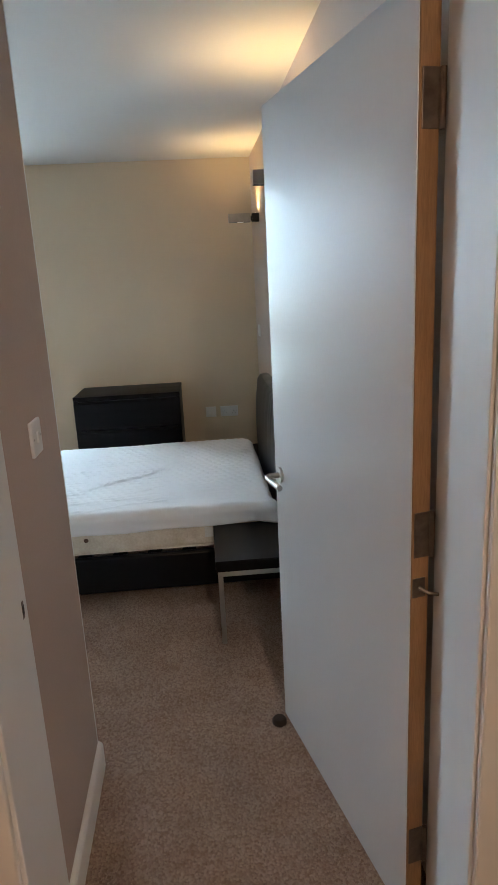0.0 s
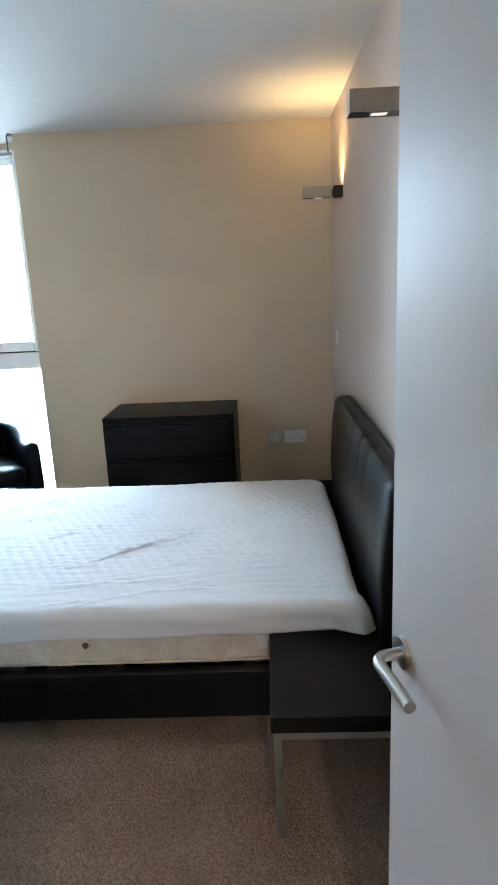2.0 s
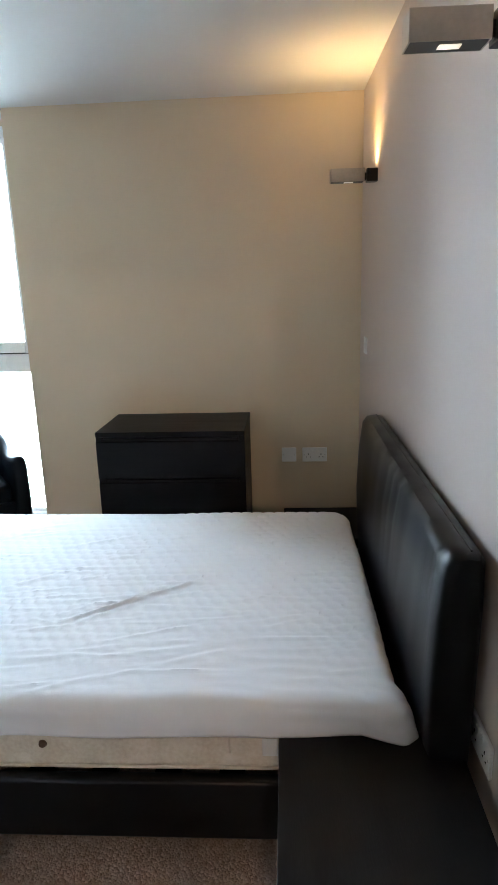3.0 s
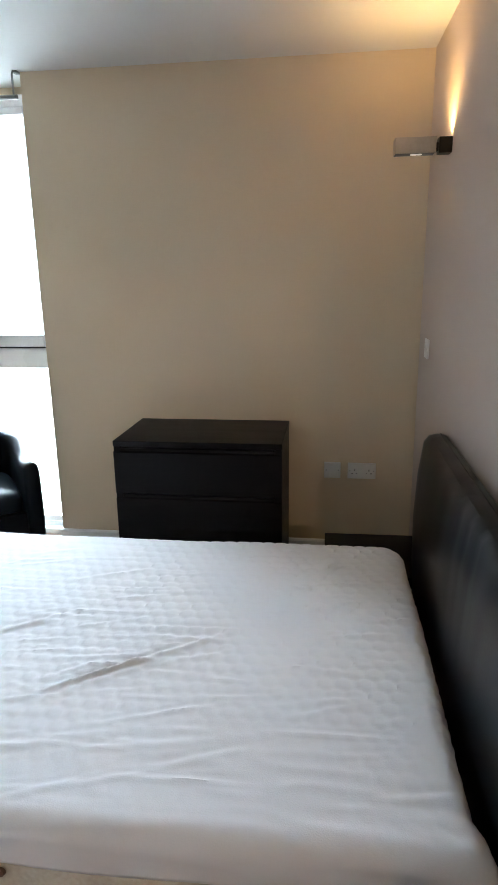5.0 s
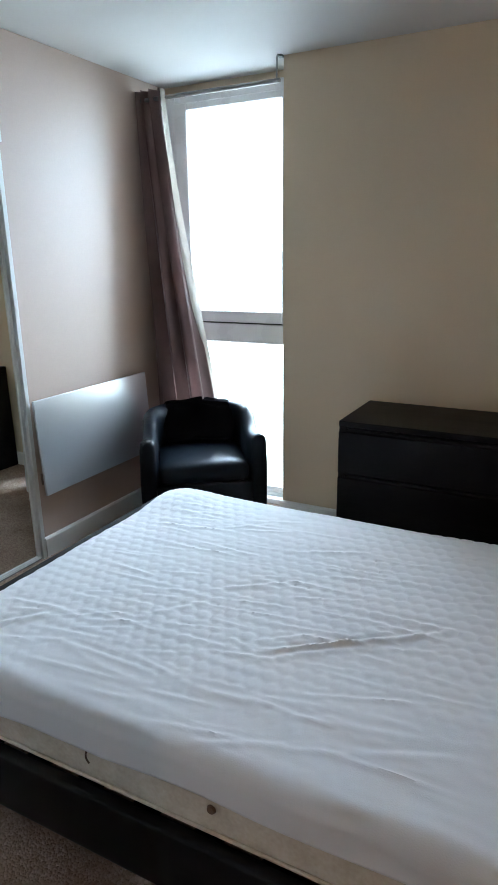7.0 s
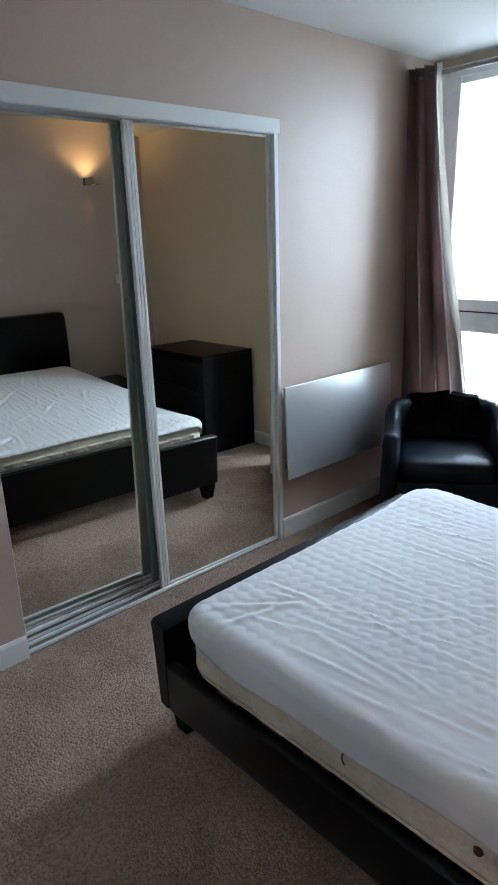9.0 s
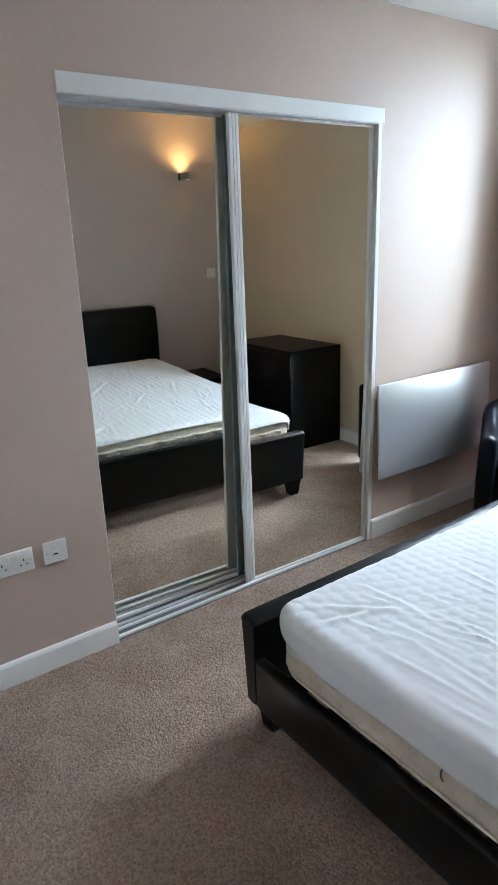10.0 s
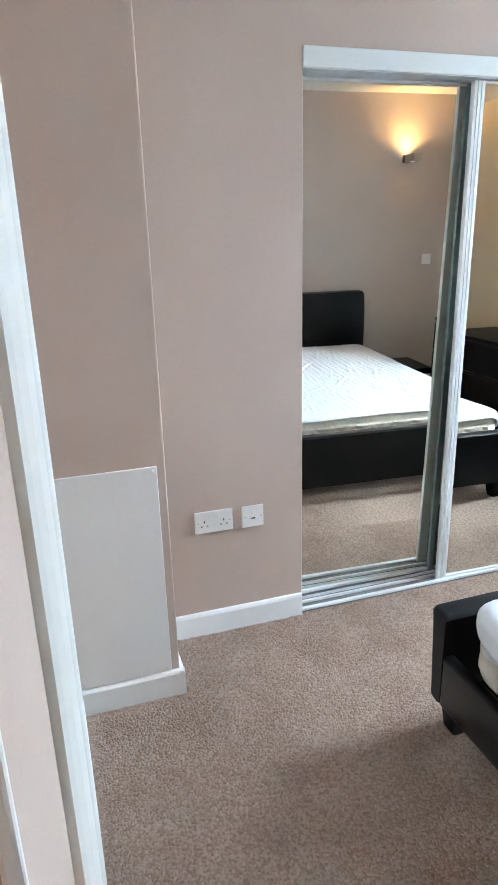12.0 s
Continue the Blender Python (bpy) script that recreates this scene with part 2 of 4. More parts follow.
EAST = pose(0.722, YN, 0, 0, 0, SKEW)
struct("wall_east", B(0, 0.16, -7.3, 0.2, 0, CZ), HEADPAINT, "pale pinkish painted wall behind the bed", "wall", EAST)

# room side of the entrance: wall with a closed white door, running from the corner to the boxing
SOUTH = pose(-0.145, 2.137, 0, 0, 0, SKEW)
bm = bmesh.new()
box(bm, -0.23, 0, -0.12, 0, 0, CZ)
box(bm, -2.2, -1.05, -0.12, 0, 0, CZ)
box(bm, -1.05, -0.23, -0.12, 0, 2.06, CZ)
struct("wall_south", bm, MATT, "beige-pink painted wall with a white door", "wall", SOUTH)
struct("wall_passage", B(-0.12, 0, -0.66, -0.1205, 0, CZ), MATT, "beige-pink wall of the entrance passage with a light switch", "wall", SOUTH)
# thin corner bead; its white puts the window-lit edge into colour
struct("corner_bead", B(-0.004, 0.0015, -0.004, 0.0015, 0.1, CZ - 0.002, bevel=0.0015), BEAD, "edge of a plastered wall corner, whitened as if lit", "trim", SOUTH)
struct("trim_boxing", B(XW, -1.845, 2.06, 2.45, 0, CZ, bevel=0.004), PAINT, "beige-pink painted boxing over pipes in the corner", "boxing")

# entrance wall with the door opening, and the hall behind
bm = bmesh.new()
box(bm, -0.9, -0.125, 1.27, 1.525, 0, CZ)
box(bm, 0.778, 1.2, 1.27, 1.525, 0, CZ)
box(bm, -0.125, 0.778, 1.27, 1.525, 2.095, CZ)
struct("wall_entrance", bm, PAINT, "painted wall holding the bedroom doorway", "wall")
bm = bmesh.new()
box(bm, -1.06, -0.9, -1.5, 1.525, 0, CZ)
box(bm, 1.1, 1.26, -1.5, 1.27, 0, CZ)
box(bm, -1.06, 1.26, -1.66, -1.5, 0, CZ)
struct("wall_hall", bm, PAINT, "plain painted hall walls", "wall")

# skirting boards
def skirting(name, length, m, h=0.1):
    prof = [(0, 0), (0.016, 0), (0.016, h - 0.012), (0.011, h - 0.003), (0.005, h), (0, h)]
    bm = bmesh.new()
    loft(bm, [[(x, 0, z) for x, z in prof], [(x, length, z) for x, z in prof]])
    return struct(name, bm, GLOSS, "white gloss-painted skirting board", "skirting board", m)


skirting("baseboard_1", 0.562, pose(XW, 2.466, 0))
skirting("baseboard_2", 1.29, pose(XW, 4.4945, 0), 0.112)
skirting("baseboard_3", 0.388, pose(-1.845, 2.078, 0))
skirting("baseboard_4", 0.305, pose(XW + 0.017, 2.45, 0, 0, 0, -90) @ Matrix.Scale(-1, 4, (1, 0, 0)), 0.1)
skirting("baseboard_5", 1.955, pose(-1.266, YN, 0, 0, 0, -90))
skirting("baseboard_6", 3.3, EAST @ pose(0, -3.32, 0) @ Matrix.Scale(-1, 4, (1, 0, 0)))
skirting("baseboard_7", 0.575, SOUTH @ pose(0, -0.572, 0))
skirting("baseboard_8", 0.118, SOUTH @ pose(-0.115, 0, 0, 0, 0, -90) @ Matrix.Scale(-1, 4, (1, 0, 0)) @ pose(0, 0, 0))
skirting("baseboard_9", 0.53, SOUTH @ pose(-1.655, 0, 0, 0, 0, -90) @ Matrix.Scale(-1, 4, (1, 0, 0)) @ pose(0, 0, 0))


# ---- doors ----
def door_lining():
    e = thing("door_frame", pose(0, 0, 0), "white painted door lining with stop and rebate", "door frame", kind="structure")
    for x0, s in ((-0.09, -1), (0.745, 1)):
        bm = bmesh.new()
        a, c = sorted((x0, x0 + s * 0.033))
        r0, r1_ = sorted((x0 + s * 0.012, x0 + s * 0.033))
        box(bm, a, c, 1.27, 1.462, 0, 2.06, bevel=0.003)
        box(bm, r0, r1_, 1.462, 1.528, 0, 2.06, bevel=0.003)
        part("jamb", bm, GLOSS, e)
        q0, q1 = sorted((x0 + s * 0.018, x0 + s * 0.05))
        part("architrave", B(q0, q1, 1.526, 1.541, 0, 2.12, bevel=0.004) if s < 0 else B(x0 + 0.018, x0 + 0.05, 1.526, 1.534, 0, 2.12, bevel=0.003), GLOSS, e)
        part("architrave", B(*sorted((x0 + s * 0.006, x0 + s * 0.075)), 1.252, 1.2705, 0, 2.13, bevel=0.005), GLOSS, e)
    part("head", B(-0.123, 0.778, 1.27, 1.524, 2.06, 2.095), GLOSS, e)
    k = part("strike_plate", B(-0.1035, -0.1005, 1.490, 1.503, 0.925, 0.962, bevel=0.0008), HINGE, e, "dull metal strike plate with a dark latch hole")
    part("latch_hole", B(-0.1006, -0.0998, 1.492, 1.501, 0.934, 0.954), HOLE, k)
    return e


door_lining()

# entrance door, standing open into the room
HX, HY = 0.700, 1.512
FX, FY = 0.505, 2.318
ang = math.degrees(math.atan2(FX - HX, FY - HY))
DW = math.hypot(FX - HX, FY - HY)
DOOR = pose(HX, HY, 0, 0, 0, -ang)
d = thing("door_1", DOOR, "white flush bedroom door standing open with steel lever handle", "door", kind="structure")
part("leaf", B(0, 0.044, 0.0, DW, 0.01, 2.052, bevel=0.0015), DOORPAINT, d)
part("hinge_edge", B(0.002, 0.042, -0.0035, -0.0002, 0.012, 2.05), WOODEDGE, d, "bare softwood hinge edge of the door")
for z in (0.235, 1.035, 1.86):
    bm = B(0.006, 0.044, -0.0062, -0.0036, z - 0.05, z + 0.05, bevel=0.0008)
    tube(bm, [(0.046, -0.008, z - 0.05), (0.046, -0.008, z + 0.05)], 0.006, 10)
    part("hinge", bm, HINGE, d, "dull steel butt hinge")
part("door_closer_plate", B(0.004, 0.034, -0.0062, -0.0036, 0.893, 0.938, bevel=0.0008), HINGE, d, "small dull metal plate with a chain slot")
part("closer_chain", tube(bmesh.new(), [(0.018, -0.006, 0.916), (0.032, -0.02, 0.908), (0.052, -0.03, 0.905)], 0.004, 8), HINGE, d)
LZ, LY = 0.947, DW - 0.05
h = part("handle", disc(bmesh.new(), (-0.004, LY, LZ), (1, 0, 0), 0.026, 0.008, 28), STEEL, d, "brushed steel lever handle on a round rose", smooth=True)
arc = [(-0.008, LY, LZ), (-0.030, LY, LZ)] + [(-0.030 - 0.022 * math.sin(a), LY - 0.022 * (1 - math.cos(a)), LZ) for a in [radians(15 * i) for i in range(1, 7)]]
arc += [(-0.052, LY - 0.045, LZ), (-0.052, LY - 0.128, LZ)]
part("lever", tube(bmesh.new(), arc, 0.0098, 18), STEEL, h, smooth=True)
part("latch_plate", B(0.010, 0.034, DW - 0.0001, DW + 0.0015, LZ - 0.08, LZ + 0.08), STEEL, d)

# wedge-like stop on the carpet under the door's free edge
bm = bmesh.new()
loft(bm, [[(0.026 * math.cos(a), 0.026 * math.sin(a), 0) for a in [math.tau * k / 20 for k in range(20)]],
          [(0.026 * math.cos(a), 0.026 * math.sin(a), 0.016) for a in [math.tau * k / 20 for k in range(20)]],
          [(0.020 * math.cos(a), 0.020 * math.sin(a), 0.024) for a in [math.tau * k / 20 for k in range(20)]]])
ds = part("door_stop", bm, RUBBER, None, smooth=True)
ds.matrix_world = pose(0.478, 2.275, 0)
tagged(ds, "small round brown rubber door stop on the carpet", "door stop")

# closed white door in the south wall
d2 = thing("door_2", SOUTH, "closed white door with white architrave", "door", kind="structure")
part("leaf", B(-1.0, -0.28, -0.06, -0.018, 0.01, 2.03, bevel=0.002), DOORPAINT, d2)
for a, c in ((-0.28, -0.23), (-1.05, -1.0)):
    part("jamb", B(a, c, -0.12, -0.004, 0, 2.06), GLOSS, d2)
for a, c in ((-0.262, -0.190), (-1.09, -1.018)):
    bm = bmesh.new()
    prof = [(a, 0.0), (a, 0.010), (a + 0.012, 0.016), (c - 0.02, 0.013), (c - 0.006, 0.009), (c, 0.006), (c, 0.0)]
    loft(bm, [[(x, y, 0) for x, y in prof], [(x, y, 2.1) for x, y in prof]])
    part("architrave", bm, DIMMED, d2)
part("architrave", B(-1.09, -0.19, 0.0, 0.0155, 2.1005, 2.17, bevel=0.004), DIMMED, d2)
part("head", B(-1.05, -0.23, -0.12, -0.004, 2.03, 2.0595), GLOSS, d2)

# ---- window ----
w = thing("window_1", pose(0, 5.755, 0), "tall white plastic window with transom, overcast sky outside", "window", kind="structure")
FW = [("window_frame", (-2.148, -2.045, 0.0, 0.075, 0.03, 2.445)), ("window_frame", (-1.30, -1.19 - 0.061, 0.0, 0.075, 0.03, 2.445)),
      ("window_frame", (-2.045, -1.30, 0.0, 0.075, 2.385, 2.445)), ("window_frame", (-2.045, -1.30, 0.0, 0.075, 0.03, 0.062)),
      ("transom", (-2.045, -1.30, -0.002, 0.075, 1.012, 1.128)), ]
for nme, a in FW:
    part(nme, B(*a, bevel=0.005), UPVC, w)
for a in ((-2.045, -1.962, -0.014, 0.05, 1.132, 2.385), (-1.345, -1.30, -0.014, 0.05, 1.132, 2.385), (-1.962, -1.345, -0.014, 0.05, 2.345, 2.385), (-1.962, -1.345, -0.014, 0.05, 1.136, 1.205)):
    part("sash", B(*a, bevel=0.006), UPVC, w)
part("gasket", B(-2.04, -1.31, -0.006, 0.02, 1.1285, 1.1355), HOLE, w, "dark seal between sash and transom")
for a in ((-1.99, -1.972, 0.018, 0.03, 0.062, 1.012), (-2.045, -1.30, 0.012, 0.03, 0.062, 0.092)):
    part("bead", B(*a, bevel=0.003), UPVC, w)
for z0, z1 in ((1.19, 2.36), (0.06, 1.015)):
    g = part("pane", B(-2.0, -1.32, 0.03, 0.036, z0, z1), GLASS, w)
    g.visible_shadow = False
wh = part("window_handle", B(-2.012, -1.992, -0.026, -0.012, 1.60, 1.67, bevel=0.003), UPVC, w)
part("grip", B(-2.009, -1.995, -0.046, -0.026, 1.50, 1.655, bevel=0.004), UPVC, wh)
struct("window_sill", B(-2.149, -1.252, 5.70, 5.754, 0.0, 0.034, bevel=0.004), UPVC, "low white sill under the tall window", "sill")
struct("trim_reveal", B(-1.2535, -1.2505, YN + 0.004, 5.754, 0.0, CZ - 0.004), CREAM, "painted window reveal", "reveal")

# curtain rail on a ceiling bracket and one gathered curtain
rod = thing("curtain_rod", pose(0, 5.50, 2.365), "thin grey metal curtain rod with ceiling bracket", "curtain rod")
part("rod", tube(bmesh.new(), [(-2.10, 0, 0), (-1.245, 0, 0)], 0.011, 14), RODMETAL, rod, smooth=True)
for x in (-1.262,):
    bm = tube(bmesh.new(), [(x, 0, 0.008), (x, 0, 0.10), (x, 0.012, 0.115), (x, 0.05, 0.118)], 0.005, 10)
    box(bm, x - 0.012, x + 0.012, 0.03, 0.07, 0.114, 0.1245, bevel=0.002)
    part("bracket", bm, RODMETAL, rod, smooth=True)


def curtain():
    e = thing("curtain", pose(0, 5.50, 0), "gathered mauve-brown satin curtain hanging beside the window", "curtain")
    nz, nx = 60, 130

    def at(u, k):
        z = 2.41 - k * 2.37
        f = min(1, max(0, k))
        x0 = -2.158
        x1 = -1.955 + 0.31 * f ** 1.25
        amp = 0.034 + 0.012 * f
        ph = u * 2 * math.pi * 4.0 + 0.5 * math.sin(3 * k + 5 * u)
        x = x0 + (x1 - x0) * u + 0.010 * math.sin(2 * ph) * (0.5 + f)
        y = amp * math.sin(ph) + 0.012 * math.sin(1.7 * ph + 4 * k) + 0.10 * f
        return x, y, z

    bm = bmesh.new()
    front = [[bm.verts.new(at(i / nx, j / nz)) for i in range(nx + 1)] for j in range(nz + 1)]
    for j in range(nz):
        for i in range(nx):
            bm.faces.new((front[j][i], front[j][i + 1], front[j + 1][i + 1], front[j + 1][i]))
    bmesh.ops.solidify(bm, geom=bm.faces[:], thickness=0.004)
    part("drape", bm, CURTAIN, e, smooth=True)
    bm = bmesh.new()
    rows = []
    for j in range(nz + 1):
        row = []
        for i in range(9):
            x, y, z = at(0.968 + 0.032 * i / 8, j / nz)
            row.append(bm.verts.new((x + 0.004 + 0.024 * i / 8 * (1 - 0.8 * j / nz), y + 0.016, z)))
        rows.append(row)
    for j in range(nz):
        for i in range(8):
            bm.faces.new((rows[j][i], rows[j][i + 1], rows[j + 1][i + 1], rows[j + 1][i]))
    bmesh.ops.solidify(bm, geom=bm.faces[:], thickness=0.002)
    part("lining", bm, LINING, e, "pale lining at the curtain edge", smooth=True)
    return e


curtain()

# ---- mirrored sliding wardrobe ----
bm = bmesh.new()
box(bm, -2.95, -2.90, 2.98, 4.61, 0, 2.16)
box(bm, -2.90, XW - T - 0.001, 2.98, 3.03, 0, 2.16)
box(bm, -2.90, XW - T - 0.001, 4.56, 4.61, 0, 2.16)
box(bm, -2.90, XW - T - 0.001, 3.03, 4.56, 2.11, 2.16)
struct("wall_wardrobe_niche", bm, GLOSS, "inside of the built-in wardrobe", "wall")
wd = thing("sliding_wardrobe", pose(XW, 0, 0), "built-in wardrobe with two mirrored sliding doors in white frames", "wardrobe")
part("fascia", B(-0.10, 0.006, 3.031, 4.512, 2.029, 2.090, bevel=0.002), ALU, wd)
bm = bmesh.new()
box(bm, -0.15, -0.050, 3.031, 4.49, 2.0245, 2.0285)
box(bm, -0.048, 0.002, 3.031, 4.49, 2.0245, 2.0285, bevel=0.001)
part("top_track", bm, TRACK, wd)
tr = part("bottom_track", B(-0.13, 0.0, 3.031, 4.465, 0.001, 0.007, bevel=0.001), RODMETAL, wd, "double floor track in dull aluminium")
for x, wide in ((-0.126, 0.003), (-0.088, 0.003), (-0.058, 0.006), (-0.008, 0.008)):
    part("rib", B(x - wide, x + wide, 3.031, 4.465, 0.007, 0.018, bevel=0.0012), ALU, tr, "white track rib")
part("side_jamb", B(-0.13, 0.010, 4.470, 4.494, 0.0, 2.0285, bevel=0.002), ALU, wd)
part("side_jamb", B(-0.13, -0.02, 3.031, 3.040, 0.012, 2.0135, bevel=0.002), ALU, wd)
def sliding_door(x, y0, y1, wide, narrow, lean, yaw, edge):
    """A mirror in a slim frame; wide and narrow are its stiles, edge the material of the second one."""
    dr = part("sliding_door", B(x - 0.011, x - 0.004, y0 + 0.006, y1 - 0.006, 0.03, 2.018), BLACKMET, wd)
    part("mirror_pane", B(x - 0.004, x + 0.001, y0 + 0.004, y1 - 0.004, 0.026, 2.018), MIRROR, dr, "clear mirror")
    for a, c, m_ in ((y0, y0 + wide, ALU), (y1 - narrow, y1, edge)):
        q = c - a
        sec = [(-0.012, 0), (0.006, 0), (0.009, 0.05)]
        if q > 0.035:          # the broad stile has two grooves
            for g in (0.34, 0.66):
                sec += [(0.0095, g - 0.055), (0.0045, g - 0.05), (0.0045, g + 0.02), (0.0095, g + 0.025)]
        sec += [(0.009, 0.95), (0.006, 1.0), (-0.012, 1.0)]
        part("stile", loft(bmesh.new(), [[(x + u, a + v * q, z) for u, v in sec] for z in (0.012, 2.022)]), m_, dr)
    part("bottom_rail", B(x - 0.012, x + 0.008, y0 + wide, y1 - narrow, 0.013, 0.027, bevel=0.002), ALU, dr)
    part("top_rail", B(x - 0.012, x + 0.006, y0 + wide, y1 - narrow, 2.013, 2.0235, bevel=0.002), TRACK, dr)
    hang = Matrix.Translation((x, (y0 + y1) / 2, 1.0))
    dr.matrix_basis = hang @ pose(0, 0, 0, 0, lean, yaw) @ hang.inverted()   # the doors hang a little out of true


# the rear door's second stile gets its shade as a darker colour
sliding_door(-0.105, 3.041, 3.736, 0.012, 0.030, 0.85, -1.3, SHADED_TEAL)
sliding_door(-0.022, 3.700, 4.465, 0.046, 0.020, -0.3, -1.15, ALU)


# ---- electrical plates ----
def plate(name, label, category, width, m, double=False, kind="socket"):
    """A moulded faceplate in the x-z plane, facing -y."""
    e = thing(name, m, label, category)
    part("faceplate", B(-width / 2, width / 2, -0.009, 0, -0.044, 0.044, bevel=0.003), PLASTIC, e)
    for x in (-width / 2 + 0.012, width / 2 - 0.012):
        part("screw", disc(bmesh.new(), (x, -0.0092, 0), (0, -1, 0), 0.0032, 0.001, 10), STEEL, e)
    if kind == "socket":
        for c in ((-0.038, 0.038) if double else (0.0,)):
            bm = bmesh.new()
            box(bm, c - 0.002, c + 0.002, -0.0098, -0.0088, -0.001, 0.008)
            box(bm, c - 0.0145, c - 0.008, -0.0098, -0.0088, -0.016, -0.012)
            box(bm, c + 0.008, c + 0.0145, -0.0098, -0.0088, -0.016, -0.012)
            part("pin_slots", bm, HOLE, e, "dark pin slots")
            part("rocker", B(c * 0.42 - 0.006, c * 0.42 + 0.006, -0.0125, -0.0085, 0.016, 0.034, bevel=0.0015), PLASTIC, e)
    elif kind == "spur":
        part("fuse_carrier", B(-0.014, 0.014, -0.0115, -0.0085, -0.012, 0.006, bevel=0.0015), PLASTIC, e)
        part("cord_outlet", B(-0.009, 0.009, -0.0118, -0.0112, -0.009, -0.004), HOLE, e)
        part("rocker", B(-0.007, 0.007, -0.012, -0.0085, 0.012, 0.028, bevel=0.0015), PLASTIC, e)
    elif kind == "switch":
        part("rocker", B(-0.0065, 0.0065, -0.0135, -0.0085, -0.014, 0.014, bevel=0.002), PLASTIC, e)
    return e


FACE_E = 90    # plate turned to face +x
plate("double_socket", "white double power socket on the beige wall", "power socket", 0.148, pose(XW, 2.668, 0.489, 0, 0, FACE_E), True)
plate("fused_spur", "white fused spur switch on the beige wall", "fused spur", 0.088, pose(XW, 2.823, 0.486, 0, 0, FACE_E), kind="spur")
plate("double_socket", "white double power socket low on the cream wall", "power socket", 0.148, pose(0.457, YN, 0.502, 0, 0, 0), True)
plate("blank_plate", "white aerial plate low on the cream wall", "aerial socket", 0.088, pose(0.302, YN, 0.503, 0, 0, 0), kind="blank")
plate("double_socket", "white double power socket above the bedside table", "power socket", 0.148, EAST @ pose(0, -2.39, 0.45, 0, 0, -90), True)
plate("wall_switch", "small white wall switch beyond the headboard", "switch", 0.086, EAST @ pose(0, -0.25, 1.18, 0, 0, -90), kind="switch")
plate("light_switch", "white light switch on the passage wall", "light switch", 0.088, SOUTH @ pose(0, -0.265, 1.214, 0, 0, FACE_E), kind="switch")

# access panel on the boxing
ap = thing("access_panel", pose(-1.845, 2.27, 0.478), "plain white screwed access panel on the boxing", "access panel")
part("board", B(0, 0.010, -0.152, 0.152, -0.374, 0.376, bevel=0.002), GLOSS, ap)
for y in (-0.138, 0.138):
    for z in (-0.36, 0.362):
        part("screw_cap", disc(bmesh.new(), (0.0105, y, z), (1, 0, 0), 0.006, 0.003, 14, 0.004), PLASTIC, ap)

# ---- panel heater ----
ht = thing("panel_heater", pose(XW + 0.006, 4.945, 0.604, 0, -3.2, 0), "flat silver electric panel heater on the wall", "heater")
part("front_panel", B(0.034, 0.048, -0.455, 0.455, -0.247, 0.247, bevel=0.003), SILVER, ht)
part("casing", B(0.012, 0.0335, -0.41, 0.41, -0.20, 0.205, bevel=0.004), GLOSS, ht)
for y in (-0.3, 0.3):
    part("bracket", B(0.0, 0.0118, y - 0.02, y + 0.02, -0.15, 0.15, bevel=0.002), HINGE, ht)
part("switch_box", B(0.014, 0.033, -0.452, -0.412, -0.19, -0.13, bevel=0.003), HINGE, ht)


# ---- wall lamps ----
def sconce(m):
    e = thing("wall_lamp", m, "lit satin-metal bar wall lamp on a black mount", "wall lamp", "wall lamps over the bed")
    part("mount", B(-0.050, 0.0, -0.027, 0.027, -0.03, 0.028, bevel=0.002), BLACKMET, e, "black metal wall mount")
    part("neck", B(-0.062, -0.0495, -0.014, 0.014, -0.022, 0.010, bevel=0.002), BLACKMET, e)
    bm = bmesh.new()
    box(bm, -0.218, -0.062, -0.035, -0.032, -0.030, 0.028, bevel=0.001)
    box(bm, -0.218, -0.062, 0.032, 0.035, -0.030, 0.028, bevel=0.001)
    box(bm, -0.218, -0.215, -0.032, 0.032, -0.030, 0.028)
    box(bm, -0.065, -0.062, -0.032, 0.032, -0.030, 0.028)
    part("bar_body", bm, NICKEL, e, "satin nickel bar housing")
    part("underside", B(-0.2149, -0.0651, -0.0319, 0.0319, -0.0295, -0.026), BLACKMET, e)
    part("lower_aperture", B(-0.155, -0.112, -0.013, 0.013, -0.0308, -0.0294), BULBLOW, e, "small glowing lower opening")
    part("upper_diffuser", B(-0.20, -0.08, -0.028, 0.028, 0.018, 0.022), BULB, e, "glowing diffuser inside the bar")
    part("upper_aperture", disc(bmesh.new(), (-0.026, 0, 0.0285), (0, 0, 1), 0.017, 0.001, 20), BULB, e, "glowing upper opening")
    lamp("wall_lamp_up", "SPOT", m @ pose(-0.026, 0, 0.040, 180), LAMP_UP * 0.35, WARM, spot=radians(135), blend=0.9, radius=0.010)
    lamp("wall_lamp_wash", "SPOT", m @ pose(-0.14, 0, 0.034, 180), LAMP_UP * 0.5, WARM, spot=radians(160), blend=1.0, radius=0.02)
    for tilt in (-13, 0, 12):
        lamp("wall_lamp_down", "SPOT", m @ pose(-0.020, 0, -0.040, tilt, -6.8, 0), LAMP_DOWN, WARM, spot=radians(7), blend=0.8, radius=0.001)
    return e


for y in (5.05, 3.262):
    sconce(EAST @ pose(0, y - YN, 1.998))


